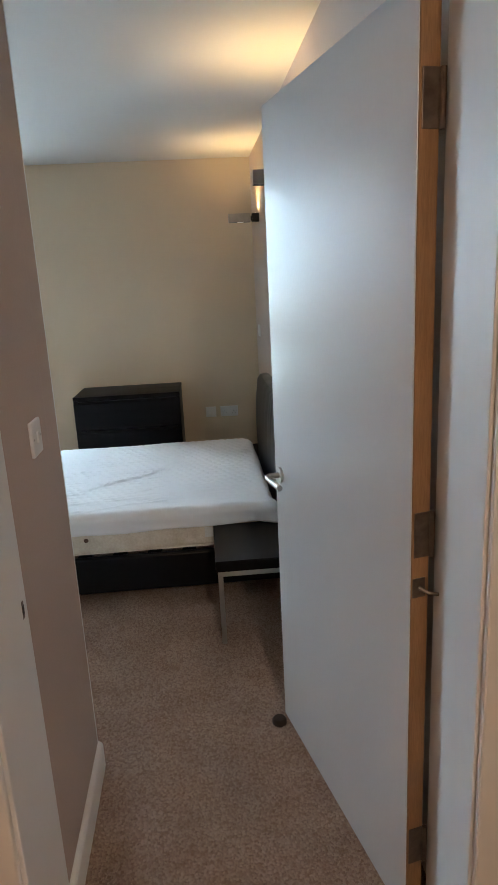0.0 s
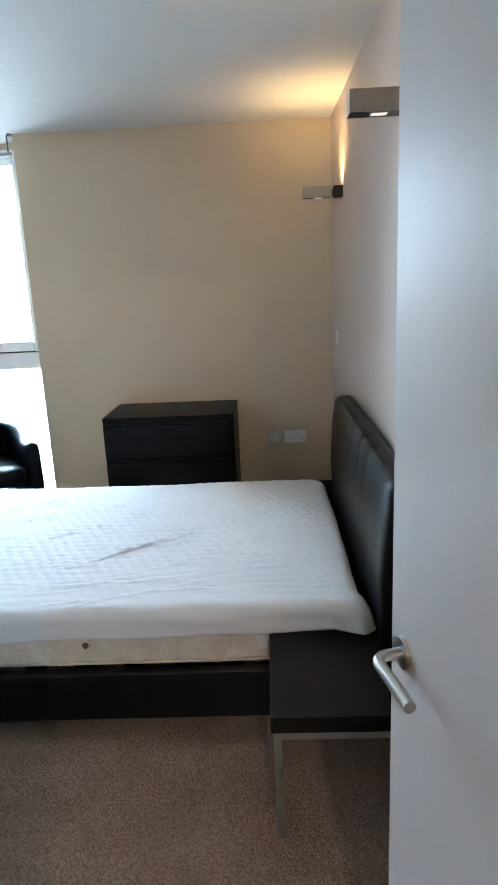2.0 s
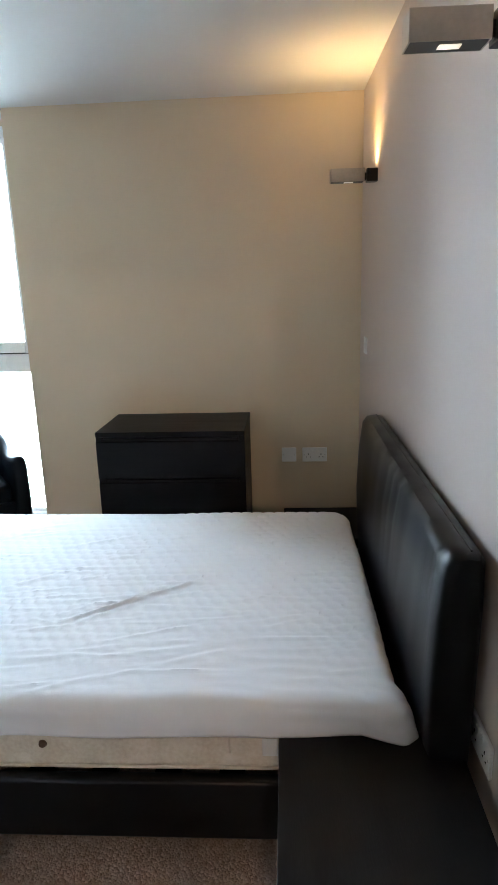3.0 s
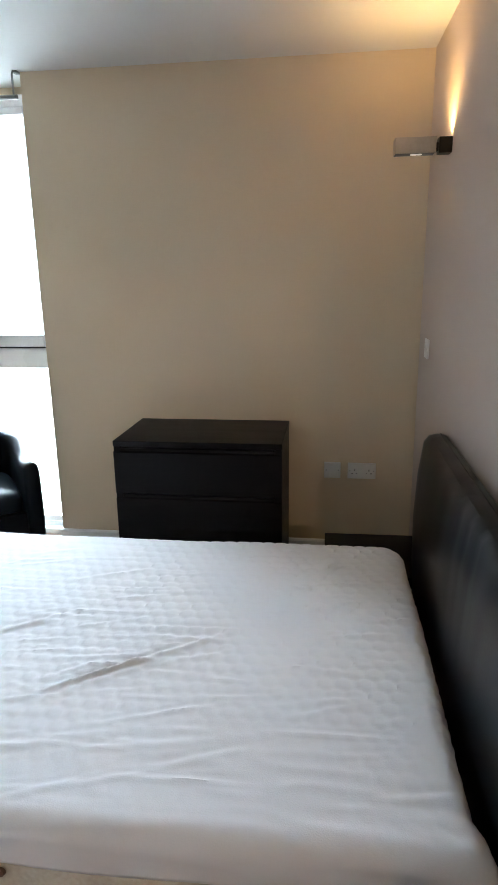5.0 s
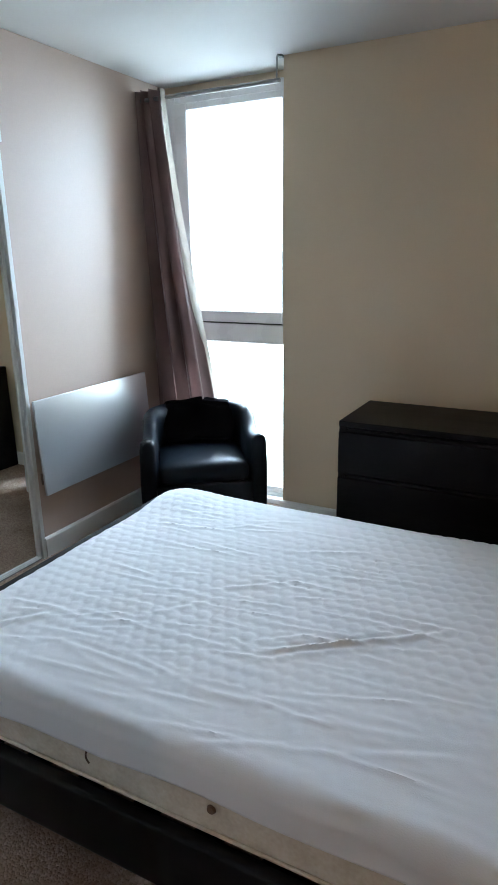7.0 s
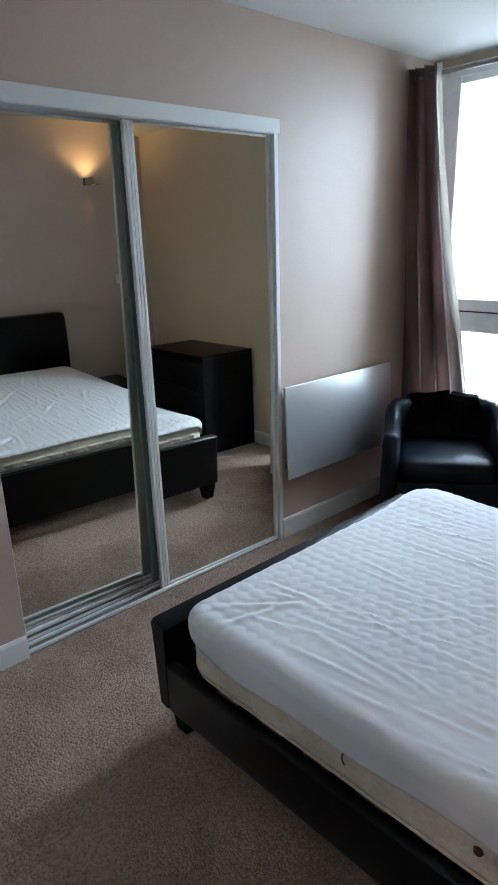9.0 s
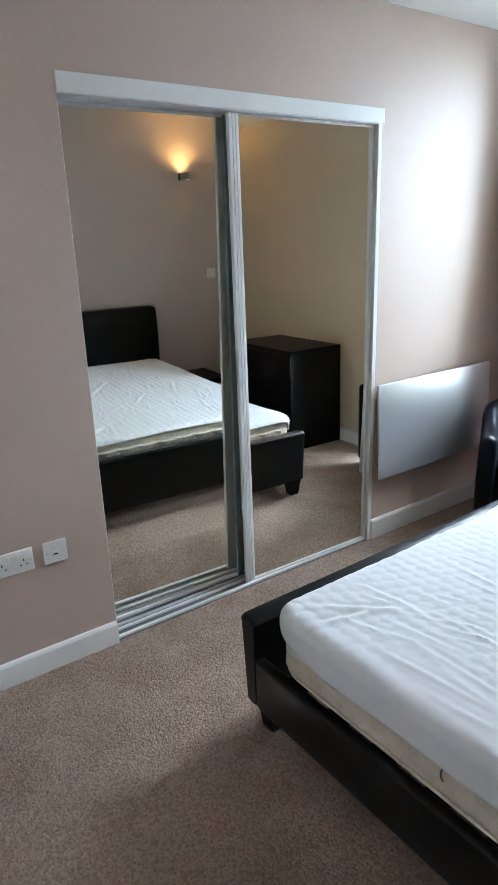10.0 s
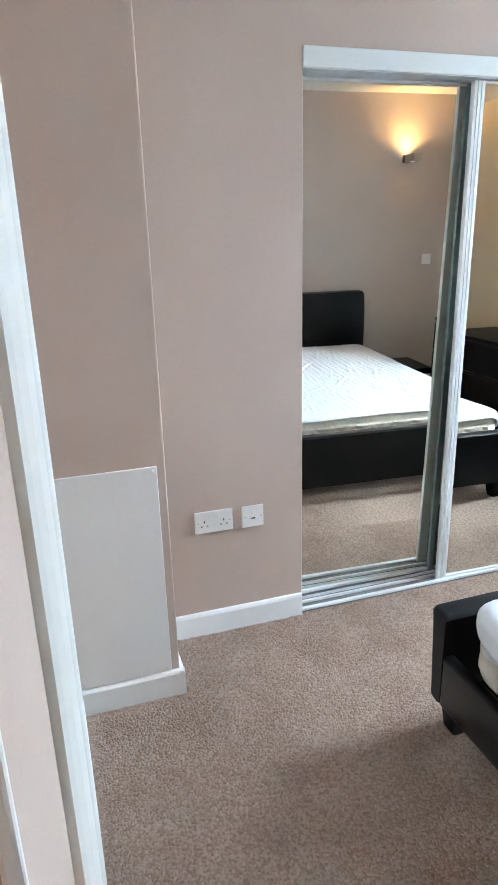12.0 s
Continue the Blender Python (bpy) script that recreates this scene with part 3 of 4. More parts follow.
# unseen ceiling lamp, added in the hall behind to warm the door jambs
hl = thing("added_ceiling_lamp", pose(0.8, -0.95, CZ), "added round ceiling lamp in the unseen hall, lit", "ceiling lamp")
part("base", disc(bmesh.new(), (0, 0, -0.01), (0, 0, 1), 0.12, 0.02, 32), GLOSS, hl)
bm = bmesh.new()
loft(bm, [[(r_ * math.cos(math.tau * k / 28), r_ * math.sin(math.tau * k / 28), z) for k in range(28)] for r_, z in ((0.14, -0.02), (0.145, -0.045), (0.125, -0.075), (0.08, -0.095), (0.02, -0.10))])
part("shade", bm, BULBLOW, hl, "glowing opal shade", smooth=True)
lamp("added_hall_light", "POINT", pose(0.8, -0.95, CZ - 0.16), HALL, (1.0, 0.72, 0.50), radius=0.05)


# glowing sheet for the overcast distance in the window's lower part, daylight as emission
HAZE, nt, b = mat("glowing_hazy_distance", 1.0)
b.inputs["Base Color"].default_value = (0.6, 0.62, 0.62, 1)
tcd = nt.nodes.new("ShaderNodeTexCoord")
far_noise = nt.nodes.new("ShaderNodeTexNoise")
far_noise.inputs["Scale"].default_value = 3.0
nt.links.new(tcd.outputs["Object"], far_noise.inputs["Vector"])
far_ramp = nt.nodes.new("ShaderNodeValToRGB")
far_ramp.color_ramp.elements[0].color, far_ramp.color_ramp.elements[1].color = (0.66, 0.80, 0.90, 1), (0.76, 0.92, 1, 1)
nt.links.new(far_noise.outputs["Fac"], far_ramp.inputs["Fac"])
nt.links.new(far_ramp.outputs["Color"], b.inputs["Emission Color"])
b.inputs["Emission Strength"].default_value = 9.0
struct("backdrop", B(-6.2, 2.2, 9.02, 9.06, -3.0, 1.649), HAZE, "pale glowing sheet standing for the overcast distance", "backdrop")
# a few boxes for far roofs, the pale haze put in as glow
SKYLINE, nt, b = mat("glowing_far_roofs", 1.0)
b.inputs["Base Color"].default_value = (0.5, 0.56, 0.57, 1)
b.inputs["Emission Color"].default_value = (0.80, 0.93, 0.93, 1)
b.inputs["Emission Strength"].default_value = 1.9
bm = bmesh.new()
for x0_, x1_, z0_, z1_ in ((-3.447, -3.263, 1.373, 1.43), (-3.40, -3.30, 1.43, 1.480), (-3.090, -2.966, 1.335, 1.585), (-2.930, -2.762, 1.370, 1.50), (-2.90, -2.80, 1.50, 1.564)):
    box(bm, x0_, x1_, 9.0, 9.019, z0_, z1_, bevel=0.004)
struct("backdrop_skyline", bm, SKYLINE, "small glowing boxes standing for pale far rooftops", "backdrop")


# ---- bed ----
BED = pose(0.618, 3.248, 0, 0, 0, 0.7)     # head end, entrance side; the foot lies towards -x
ML, MW = 1.955, 1.375                       # mattress length and width


def smooth_noise(x, y, k, seed=0.0):
    return noise.noise(Vector((x * k + seed, y * k - seed, seed * 1.7)))


def wrapped(length, width, r, top, drop, step, height, hem, outset=0.0, plan=0.12):
    """A cloth laid over a block: flat on top, turned down round the edges."""
    bm = bmesh.new()
    flat = plan - r
    reach = flat + r * math.pi / 2 + drop
    nx, ny = int((length + 2 * reach - 2 * plan) / step), int((width + 2 * reach - 2 * plan) / step)
    grid = []
    for j in range(ny + 1):
        row = []
        for i in range(nx + 1):
            s = -length + plan - reach + (length - 2 * plan + 2 * reach) * i / nx
            t = plan - reach + (width - 2 * plan + 2 * reach) * j / ny
            cs, ct = min(max(s, -length + plan), -plan), min(max(t, plan), width - plan)
            ds_, dt = s - cs, t - ct
            e = max(abs(ds_), abs(dt))
            if e < 1e-9:
                row.append(bm.verts.new((s, t, top + height(s, t, 0.0))))
                continue
            q = math.hypot(ds_, dt)
            ux, uy = ds_ / q, dt / q
            lim = flat + r * math.pi / 2 + hem(cs + ux * plan, ct + uy * plan, ux, uy)
            if e > flat:
                e = flat + (e - flat) * (lim - flat) / (reach - flat)
            w = max(0.0, e - flat)
            a = min(w / r, math.pi / 2)
            down = max(0.0, w - r * math.pi / 2)
            f = height(cs + ux * e, ct + uy * e, w)
            far = min(e, flat) + (r + outset + f) * math.sin(a)
            row.append(bm.verts.new((cs + ux * far, ct + uy * far, top - r * (1 - math.cos(a)) - down + f * math.cos(a))))
        grid.append(row)
    for j in range(ny):
        for i in range(nx):
            bm.faces.new((grid[j][i], grid[j][i + 1], grid[j + 1][i + 1], grid[j + 1][i]))
    return bm


def hex_puff(x, y, a):
    """0 in the stitched seams, near 1 over the hexagonal cells a across."""
    h_ = a * math.sqrt(3) / 2
    d1, d2 = 9.0, 9.0
    j0 = round(y / h_)
    for j in (j0 - 1, j0, j0 + 1):
        off = a / 2 if j % 2 else 0.0
        i0 = round((x - off) / a)
        for i in (i0, i0 - 1, i0 + 1):
            q = math.hypot(x - off - i * a, y - j * h_)
            if q < d1:
                d1, d2 = q, d1
            elif q < d2:
                d2 = q
    return 1 - math.exp(-5.5 * (d2 - d1) / a)


def seg_dist(x, y, ax, ay, bx, by):
    dx, dy = bx - ax, by - ay
    k = max(0, min(1, ((x - ax) * dx + (y - ay) * dy) / (dx * dx + dy * dy)))
    side = ((x - ax) * dy - (y - ay) * dx) / math.hypot(dx, dy)
    return math.hypot(x - ax - k * dx, y - ay - k * dy), side, k


# folds: ends in bed coordinates, depth and width
FOLDS = ((-1.015, 0.418, -0.70, 0.64, 0.013, 0.012), (-0.72, 0.62, -0.58, 0.73, 0.006, 0.012), (-1.42, 0.42, -1.30, 0.58, 0.005, 0.012),
         (-1.303, 0.66, -1.106, 0.797, 0.007, 0.012), (-1.02, 0.37, -0.76, 0.57, 0.005, 0.012), (-1.32, 0.55, -0.98, 0.60, 0.003, 0.006),
         (-1.86, 0.12, -1.70, 0.30, 0.010, 0.016), (-1.80, 0.05, -1.74, 0.24, 0.007, 0.012), (-1.9, 0.3, -1.66, 0.34, 0.004, 0.012),
         (-0.55, 0.95, -0.2, 1.05, 0.004, 0.014), (-1.2, 1.0, -0.9, 1.12, 0.004, 0.014), (-0.9, 0.2, -0.55, 0.27, 0.003, 0.012))


RNG = random.Random(11)
CREASES = []
for _ in range(150):
    cx_, cy_ = RNG.uniform(-1.8, -0.08), RNG.uniform(0.06, 1.25)
    a_, L_ = radians(RNG.gauss(10, 9)), RNG.uniform(0.08, 0.32)
    CREASES.append((cx_ - L_ / 2 * math.cos(a_), cy_ - L_ / 2 * math.sin(a_), cx_ + L_ / 2 * math.cos(a_), cy_ + L_ / 2 * math.sin(a_), RNG.uniform(0.0012, 0.0034), RNG.uniform(0.006, 0.011)))


def quilt(s, t, e):
    stretch = 0.5 + 0.9 * smooth_noise(s, t, 1.5, 3.1)
    edge = min(1.0, max(0.0, (t - 0.13) / 0.25)) if s < -0.25 else min(1.0, max(0.15, (t - 0.1) / 0.3))
    edge = max(edge, min(1.0, max(0.0, (-1.52 - s) / 0.2)) * 0.9)
    amp = 0.0046 * max(0.16, min(1.0, stretch + 0.35)) * (0.2 + 0.8 * edge)
    if e > 0.05:
        amp *= 0.25
    z = amp * (hex_puff(s + 0.012 * smooth_noise(s, t, 6), t, 0.052) - 0.6)
    z += 0.006 * smooth_noise(s, t, 3.0, 8.0) + 0.0042 * (0.5 - abs(smooth_noise(s * 0.55 + t * 0.3, t * 2.2, 8.0, 2.0))) * (1.2 - 0.6 * edge)
    for ax, ay, bx, by, dep, wid in (*FOLDS, *CREASES):
        if min(ax, bx) - 0.1 < s < max(ax, bx) + 0.1 and min(ay, by) - 0.1 < t < max(ay, by) + 0.1:
            dd, side, k = seg_dist(s, t, ax, ay, bx, by)
            taper = math.sin(math.pi * min(0.97, max(0.03, k))) ** 0.6
            z += taper * dep * (math.exp(-((side - wid * 0.9) / wid) ** 2) - 0.55 * math.exp(-((side + wid * 0.6) / (wid * 0.8)) ** 2)) * math.exp(-max(0, dd - abs(side)) * 30)
    # gentle sag of the old mattress, raised head-side corners
    z -= 0.012 * math.exp(-(((s + 0.95) / 0.5) ** 2 + ((t - 0.68) / 0.4) ** 2))
    # the cover rides up in a fold at the far foot corner
    z += 0.022 * math.exp(-(((s + 1.84) / 0.13) ** 2 + ((t - 1.24) / 0.12) ** 2))
    return z


def hem(x, y, ux, uy):
    """How far the cover hangs below the rounded edge."""
    along = min(1, max(0, -x / ML))
    near = 0.050 + 0.030 * along + 0.003 * math.sin(14 * x) - 0.06 * min(1, max(0, (along - 0.86) / 0.14)) ** 1.5
    far = 0.065 + 0.006 * math.sin(9 * x)
    foot = -0.018 + 0.004 * math.sin(7 * y)
    head = 0.06
    side = near if uy < 0 else far
    end = foot if ux < 0 else head
    k = ux * ux
    return max(-0.024, side * (1 - k) + end * k)


def mattress():
    e = thing("mattress", BED, "worn cream double mattress with quilted border", "mattress")
    loops = []
    prof = [(0.055, 0.286), (0.018, 0.288), (0.003, 0.300), *((0.0, 0.315 + 0.00625 * k) for k in range(20)), (0.002, 0.44), (0.005, 0.468), (0.014, 0.477), (0.035, 0.479), (0.08, 0.474), (0.16, 0.445)]
    nseg = 0
    for inset, z in prof:
        lp = []
        R = 0.098
        for cx, cy, a0 in ((-R, R, -90), (-R, MW - R, 0), (-ML + R, MW - R, 90), (-ML + R, R, 180)):
            for k in range(7):
                a = radians(a0 + 15 * k)
                lp.append((cx + (R - inset) * math.cos(a), cy + (R - inset) * math.sin(a), z))
        # fill straight runs with extra points for the quilting
        out = []
        for p, q in zip(lp, lp[1:] + lp[:1]):
            L = math.hypot(q[0] - p[0], q[1] - p[1])
            m_ = max(1, int(L / 0.01))
            for k in range(m_):
                f = k / m_
                x, y = p[0] + (q[0] - p[0]) * f, p[1] + (q[1] - p[1]) * f
                if 0.31 < z < 0.43:
                    s_, z_ = x + y, (z - 0.31) * math.pi / 0.12
                    w_ = (0.014 if abs(y - MW / 2) < MW / 2 - 0.09 else 0.004) * min(abs(math.sin(26 * s_ + z_)), abs(math.sin(26 * s_ - z_))) ** 0.6 + 0.003 * smooth_noise(x + y, z, 9)
                    cxm, cym = -ML / 2, MW / 2
                    if abs(y - cym) > MW / 2 - 0.09:
                        y += w_ * (1 if y > cym else -1)
                    else:
                        x += w_ * (1 if x > cxm else -1)
                out.append((-ML + (x + ML) * (ML - 0.055) / ML, y, z))
        loops.append(out)
    bm = loft(bmesh.new(), loops)
    part("border", bm, TICKING, e, smooth=True)
    for z in (0.301,):
        pts = [(-0.12, -0.002, z)] + [(-ML + 0.12 - 0.122 * math.sin(radians(15 * k)), 0.12 - 0.122 * math.cos(radians(15 * k)), z) for k in range(7)]
        pts += [(-ML + 0.12 - 0.122 * math.cos(radians(15 * k)), MW - 0.12 + 0.122 * math.sin(radians(15 * k)), z) for k in range(7)] + [(-0.12, MW + 0.002, z)]
        part("piping", tube(bmesh.new(), pts, 0.005, 8), TICKING, e, smooth=True)
    for x in (-0.965,):
        bt = part("vent", disc(bmesh.new(), (x, -0.009, 0.372), (0, -1, 0), 0.0115, 0.006, 20, 0.009), BROWN, e, "brown vent button", smooth=True)
    bm = bmesh.new()
    tube(bm, [(-0.47, -0.006 - 0.005 * math.sin(k * 0.6), 0.396 - 0.009 * k) for k in range(6)], 0.0024, 8)
    part("carry_loop", bm, TICKING, e)
    bm = tube(bmesh.new(), [(-1.31 - 0.005 * math.sin(k * 0.6), -0.006 - 0.005 * math.sin(k * 0.6), 0.396 - 0.009 * k) for k in range(6)], 0.0024, 8)
    part("carry_loop", bm, BROWN, e)
    part("label_tag", B(-0.385, -0.345, -0.011, -0.008, 0.345, 0.397, bevel=0.001), ELASTIC, e, "white sewn label")
    return e


mattress()
bm = wrapped(ML, MW, 0.036, 0.497, 0.08, 0.0078, quilt, hem, 0.011, 0.088)
for v in bm.verts:                        # the cover is pulled to a point at the head corner
    u_, w_ = min(1, max(0, (v.co.x + 0.12) / 0.12)), min(1, max(0, (0.12 - v.co.y) / 0.12))
    low = min(1, max(0, (0.495 - v.co.z) / 0.08))
    v.co.x += (0.022 + 0.036 * low) * u_ * w_
    v.co.y -= (0.024 + 0.032 * low) * u_ * w_
    v.co.z -= (0.004 + 0.012 * low) * u_ * w_
    v.co.x -= 0.036 * min(1, max(0, (v.co.x + ML) / ML)) * (1 - 0.6 * w_)     # it stops short of the headboard
mp_ = part("cloth", bm, COTTON, None, smooth=True)
sd = mp_.modifiers.new("thickness", "SOLIDIFY")
sd.thickness, sd.offset = 0.004, -1
prot = thing("mattress_protector", BED, "white quilted mattress protector, creased, stretched over the mattress", "mattress protector")
mp_.parent = prot
mp_.name = "quilted_cover"
bm = bmesh.new()
strap = []
for k in range(15):
    f = k / 14
    a = radians(200 + 70 * min(1, f * 1.6))
    px = -ML + 0.12 + 0.129 * math.cos(a) + max(0, f - 0.62) * 0.42
    py = 0.12 + 0.129 * math.sin(a)
    zz = 0.352 + 0.05 * f
    strap.append([(px, py, zz), (px, py, zz + 0.02)])
loft(bm, strap, closed=False, caps=False)
bmesh.ops.solidify(bm, geom=bm.faces[:], thickness=0.0015)
part("corner_elastic", bm, ELASTIC, prot, "white elastic corner strap")


def bed():
    e = thing("bed", BED, "low double bed frame in black faux leather", "bed")
    # padded headboard: profile in x-z, lofted along the width with softened ends
    def prof(inset, z_cut):
        top = 0.938 - z_cut
        return [(0.040 + inset, 0.10), (0.112 - inset, 0.10), (0.128 - inset, 0.5), (0.134 - inset, 0.80), (0.132 - inset, top - 0.02), (0.118 - inset * 0.5, top - 0.004),
                (0.088, top), (0.058 + inset * 0.5, top - 0.006), (0.038 + inset, top - 0.03), (0.022 + inset, 0.78), (0.014 + inset, 0.60), (0.018 + inset, 0.42)]
    rows = []
    y0, y1 = -0.085, MW + 0.075
    stations = [(0, 0.022, 0.03), (0.006, 0.010, 0.012), (0.02, 0.003, 0.004), (0.05, 0.0, 0.0)] + [(0.05 + 0.02 * i, 0, 0) for i in range(1, 69)] + [(1.445, 0, 0), (1.485, 0.0, 0.0), (1.515, 0.003, 0.004), (1.529, 0.010, 0.012), (1.535, 0.022, 0.03)]
    for yy, ins, cut in stations:
        pr = []
        for k, (x, z) in enumerate(prof(ins, cut)):
            dent = 0.0
            if k >= 8 and 0.06 < yy < 1.48:
                dent = 0.004 * smooth_noise(yy, z, 7) + 0.0055 * max(0, math.sin(40 * yy + 3 * math.sin(9 * yy) + 6 * z)) ** 2 * math.exp(-((yy - 0.5) / 0.3) ** 2) * (0.0, 1.0, 0.5, 0.0, 0.0)[k - 7]
            if k in (5, 6, 7):
                z += 0.004 * smooth_noise(yy, 0.3, 6)
            pr.append((x + dent, y0 + yy, z))
        rows.append(pr)
    hb = part("headboard", loft(bmesh.new(), rows), LEATHER, e, "padded black faux-leather headboard with soft creases", smooth=True)
    part("top_seam", tube(bmesh.new(), [(0.100, y0 + 0.03, 0.9372), (0.100, y1 - 0.03, 0.9372)], 0.0025, 8), LEATHER, hb)
    for y in (-0.036, MW - 0.004):
        part("side_rail", B(-ML + 0.0 - 0.06, 0.045, y, y + 0.04, 0.098, 0.284, bevel=0.012, seg=3), LEATHER, e, smooth=True)
    # footboard leans out a little at the top
    fp = [(-0.005, 0.104), (-0.030, 0.11), (-0.040, 0.25), (-0.052, 0.40), (-0.056, 0.418), (-0.045, 0.428), (0.008, 0.424), (0.022, 0.412), (0.020, 0.38), (0.020, 0.115), (0.012, 0.104)]
    rows = []
    for yy, ins in ((-0.038, 0.012), (-0.032, 0.003), (-0.022, 0), (0.2, 0), (0.7, 0), (1.15, 0), (MW - 0.012, 0), (MW - 0.002, 0.003), (MW + 0.004, 0.012)):
        rows.append([(-ML - 0.072 + x * (1 - ins * 12) - 0.0, yy, 0.26 + (z - 0.26) * (1 - ins * 2.5)) for x, z in fp])
    part("footboard", loft(bmesh.new(), rows), LEATHER, e, smooth=True)
    for x, y in ((-ML - 0.085, -0.012), (-ML - 0.085, MW - 0.085), (0.02, -0.03), (0.02, MW - 0.055)):
        a, c = (0.0, 0.095), (0.0, 0.085)
        bm = bmesh.new()
        loft(bm, [[(x + u, y + v, 0.106) for u, v in ((0, 0), (0.085, 0), (0.085, 0.085), (0, 0.085))],
                  [(x + u, y + v, 0.0) for u, v in ((0.012, 0.012), (0.068, 0.012), (0.068, 0.068), (0.012, 0.068))]])
        bmesh.ops.bevel(bm, geom=bm.edges[:], offset=0.004, segments=2, affect="EDGES")
        part("leg", bm, VENEER, e, "tapered dark leg")
    for i in range(11):
        x = -0.12 - i * 0.175
        part("slat", B(x - 0.035, x + 0.035, 0.006, MW - 0.007, 0.24, 0.256), VENEER, e)
    return e


bed()


# ---- chest of drawers ----
def chest():
    e = thing("chest_of_drawers", pose(-0.727, 5.062, 0), "black-brown three-drawer chest against the cream wall", "chest of drawers")
    W_, D_, H_ = 0.797, 0.480, 0.774
    part("top", B(-0.002, W_ + 0.002, -0.003, D_, H_ - 0.026, H_, bevel=0.0025), VENEER, e)
    for x in (0.0, W_ - 0.032):
        part("side_panel", B(x, x + 0.032, 0.0, D_, 0.0, H_ - 0.0265, bevel=0.002), VENEER, e)
    part("back_panel", B(0.032, W_ - 0.032, D_ - 0.012, D_ - 0.002, 0.05, H_ - 0.027), VENEER, e)
    part("plinth", B(0.032, W_ - 0.032, 0.03, 0.046, 0.0, 0.055), VENEER, e)
    zs = ((0.048, 0.272), (0.282, 0.506), (0.516, 0.736))
    for z0, z1 in zs:
        bm = bmesh.new()
        pr = [(-0.004, z0), (0.014, z0), (0.014, z1), (0.006, z1), (0.004, z1 - 0.012), (-0.004, z1 - 0.018)]
        loft(bm, [[(-0.001, y, z) for y, z in pr], [(W_ + 0.001, y, z) for y, z in pr]])
        dr = part("drawer", bm, VENEER, e)
        part("drawer_box", B(0.04, W_ - 0.04, 0.015, D_ - 0.04, z0 + 0.02, z1 - 0.04), VENEER, dr)
    part("carcass_rail", B(0.0325, W_ - 0.0325, 0.02, 0.06, 0.737, H_ - 0.027), VENEER, e)
    return e


chest()


# ---- bedside tables ----
def bedside_table(m, label, Hh=0.402):
    e = thing("bedside_table", m, label, "bedside table", "bedside tables")
    Wd, Dp = 0.452, 0.445
    part("tabletop", B(0, Wd, 0, Dp, Hh - 0.05, Hh, bevel=0.002), STANDTOP, e, "thick black-brown top")
    bm = bmesh.new()
    for a in ((0.008, Wd - 0.008, 0.004, 0.026), (0.008, Wd - 0.008, Dp - 0.026, Dp - 0.004), (0.008, 0.03, 0.026, Dp - 0.026), (Wd - 0.03, Wd - 0.008, 0.026, Dp - 0.026)):
        box(bm, a[0], a[1], a[2], a[3], Hh - 0.073, Hh - 0.051)
    part("apron_frame", bm, STEEL, e, "grey metal frame under the top")
    for x in (0.008, Wd - 0.030):
        for y in (0.004, Dp - 0.026):
            part("leg", B(x, x + 0.022, y, y + 0.022, 0.0, Hh - 0.073, bevel=0.0015), STEEL, e, "slim grey metal leg")
    return e


bedside_table(pose(0.279, 2.813, 0, 0, 0, SKEW * 0.3), "low black-brown bedside table on metal legs by the door")
bedside_table(EAST @ pose(-0.458, -0.81, 0), "very low black-brown bedside table on metal legs beyond the bed", 0.296)


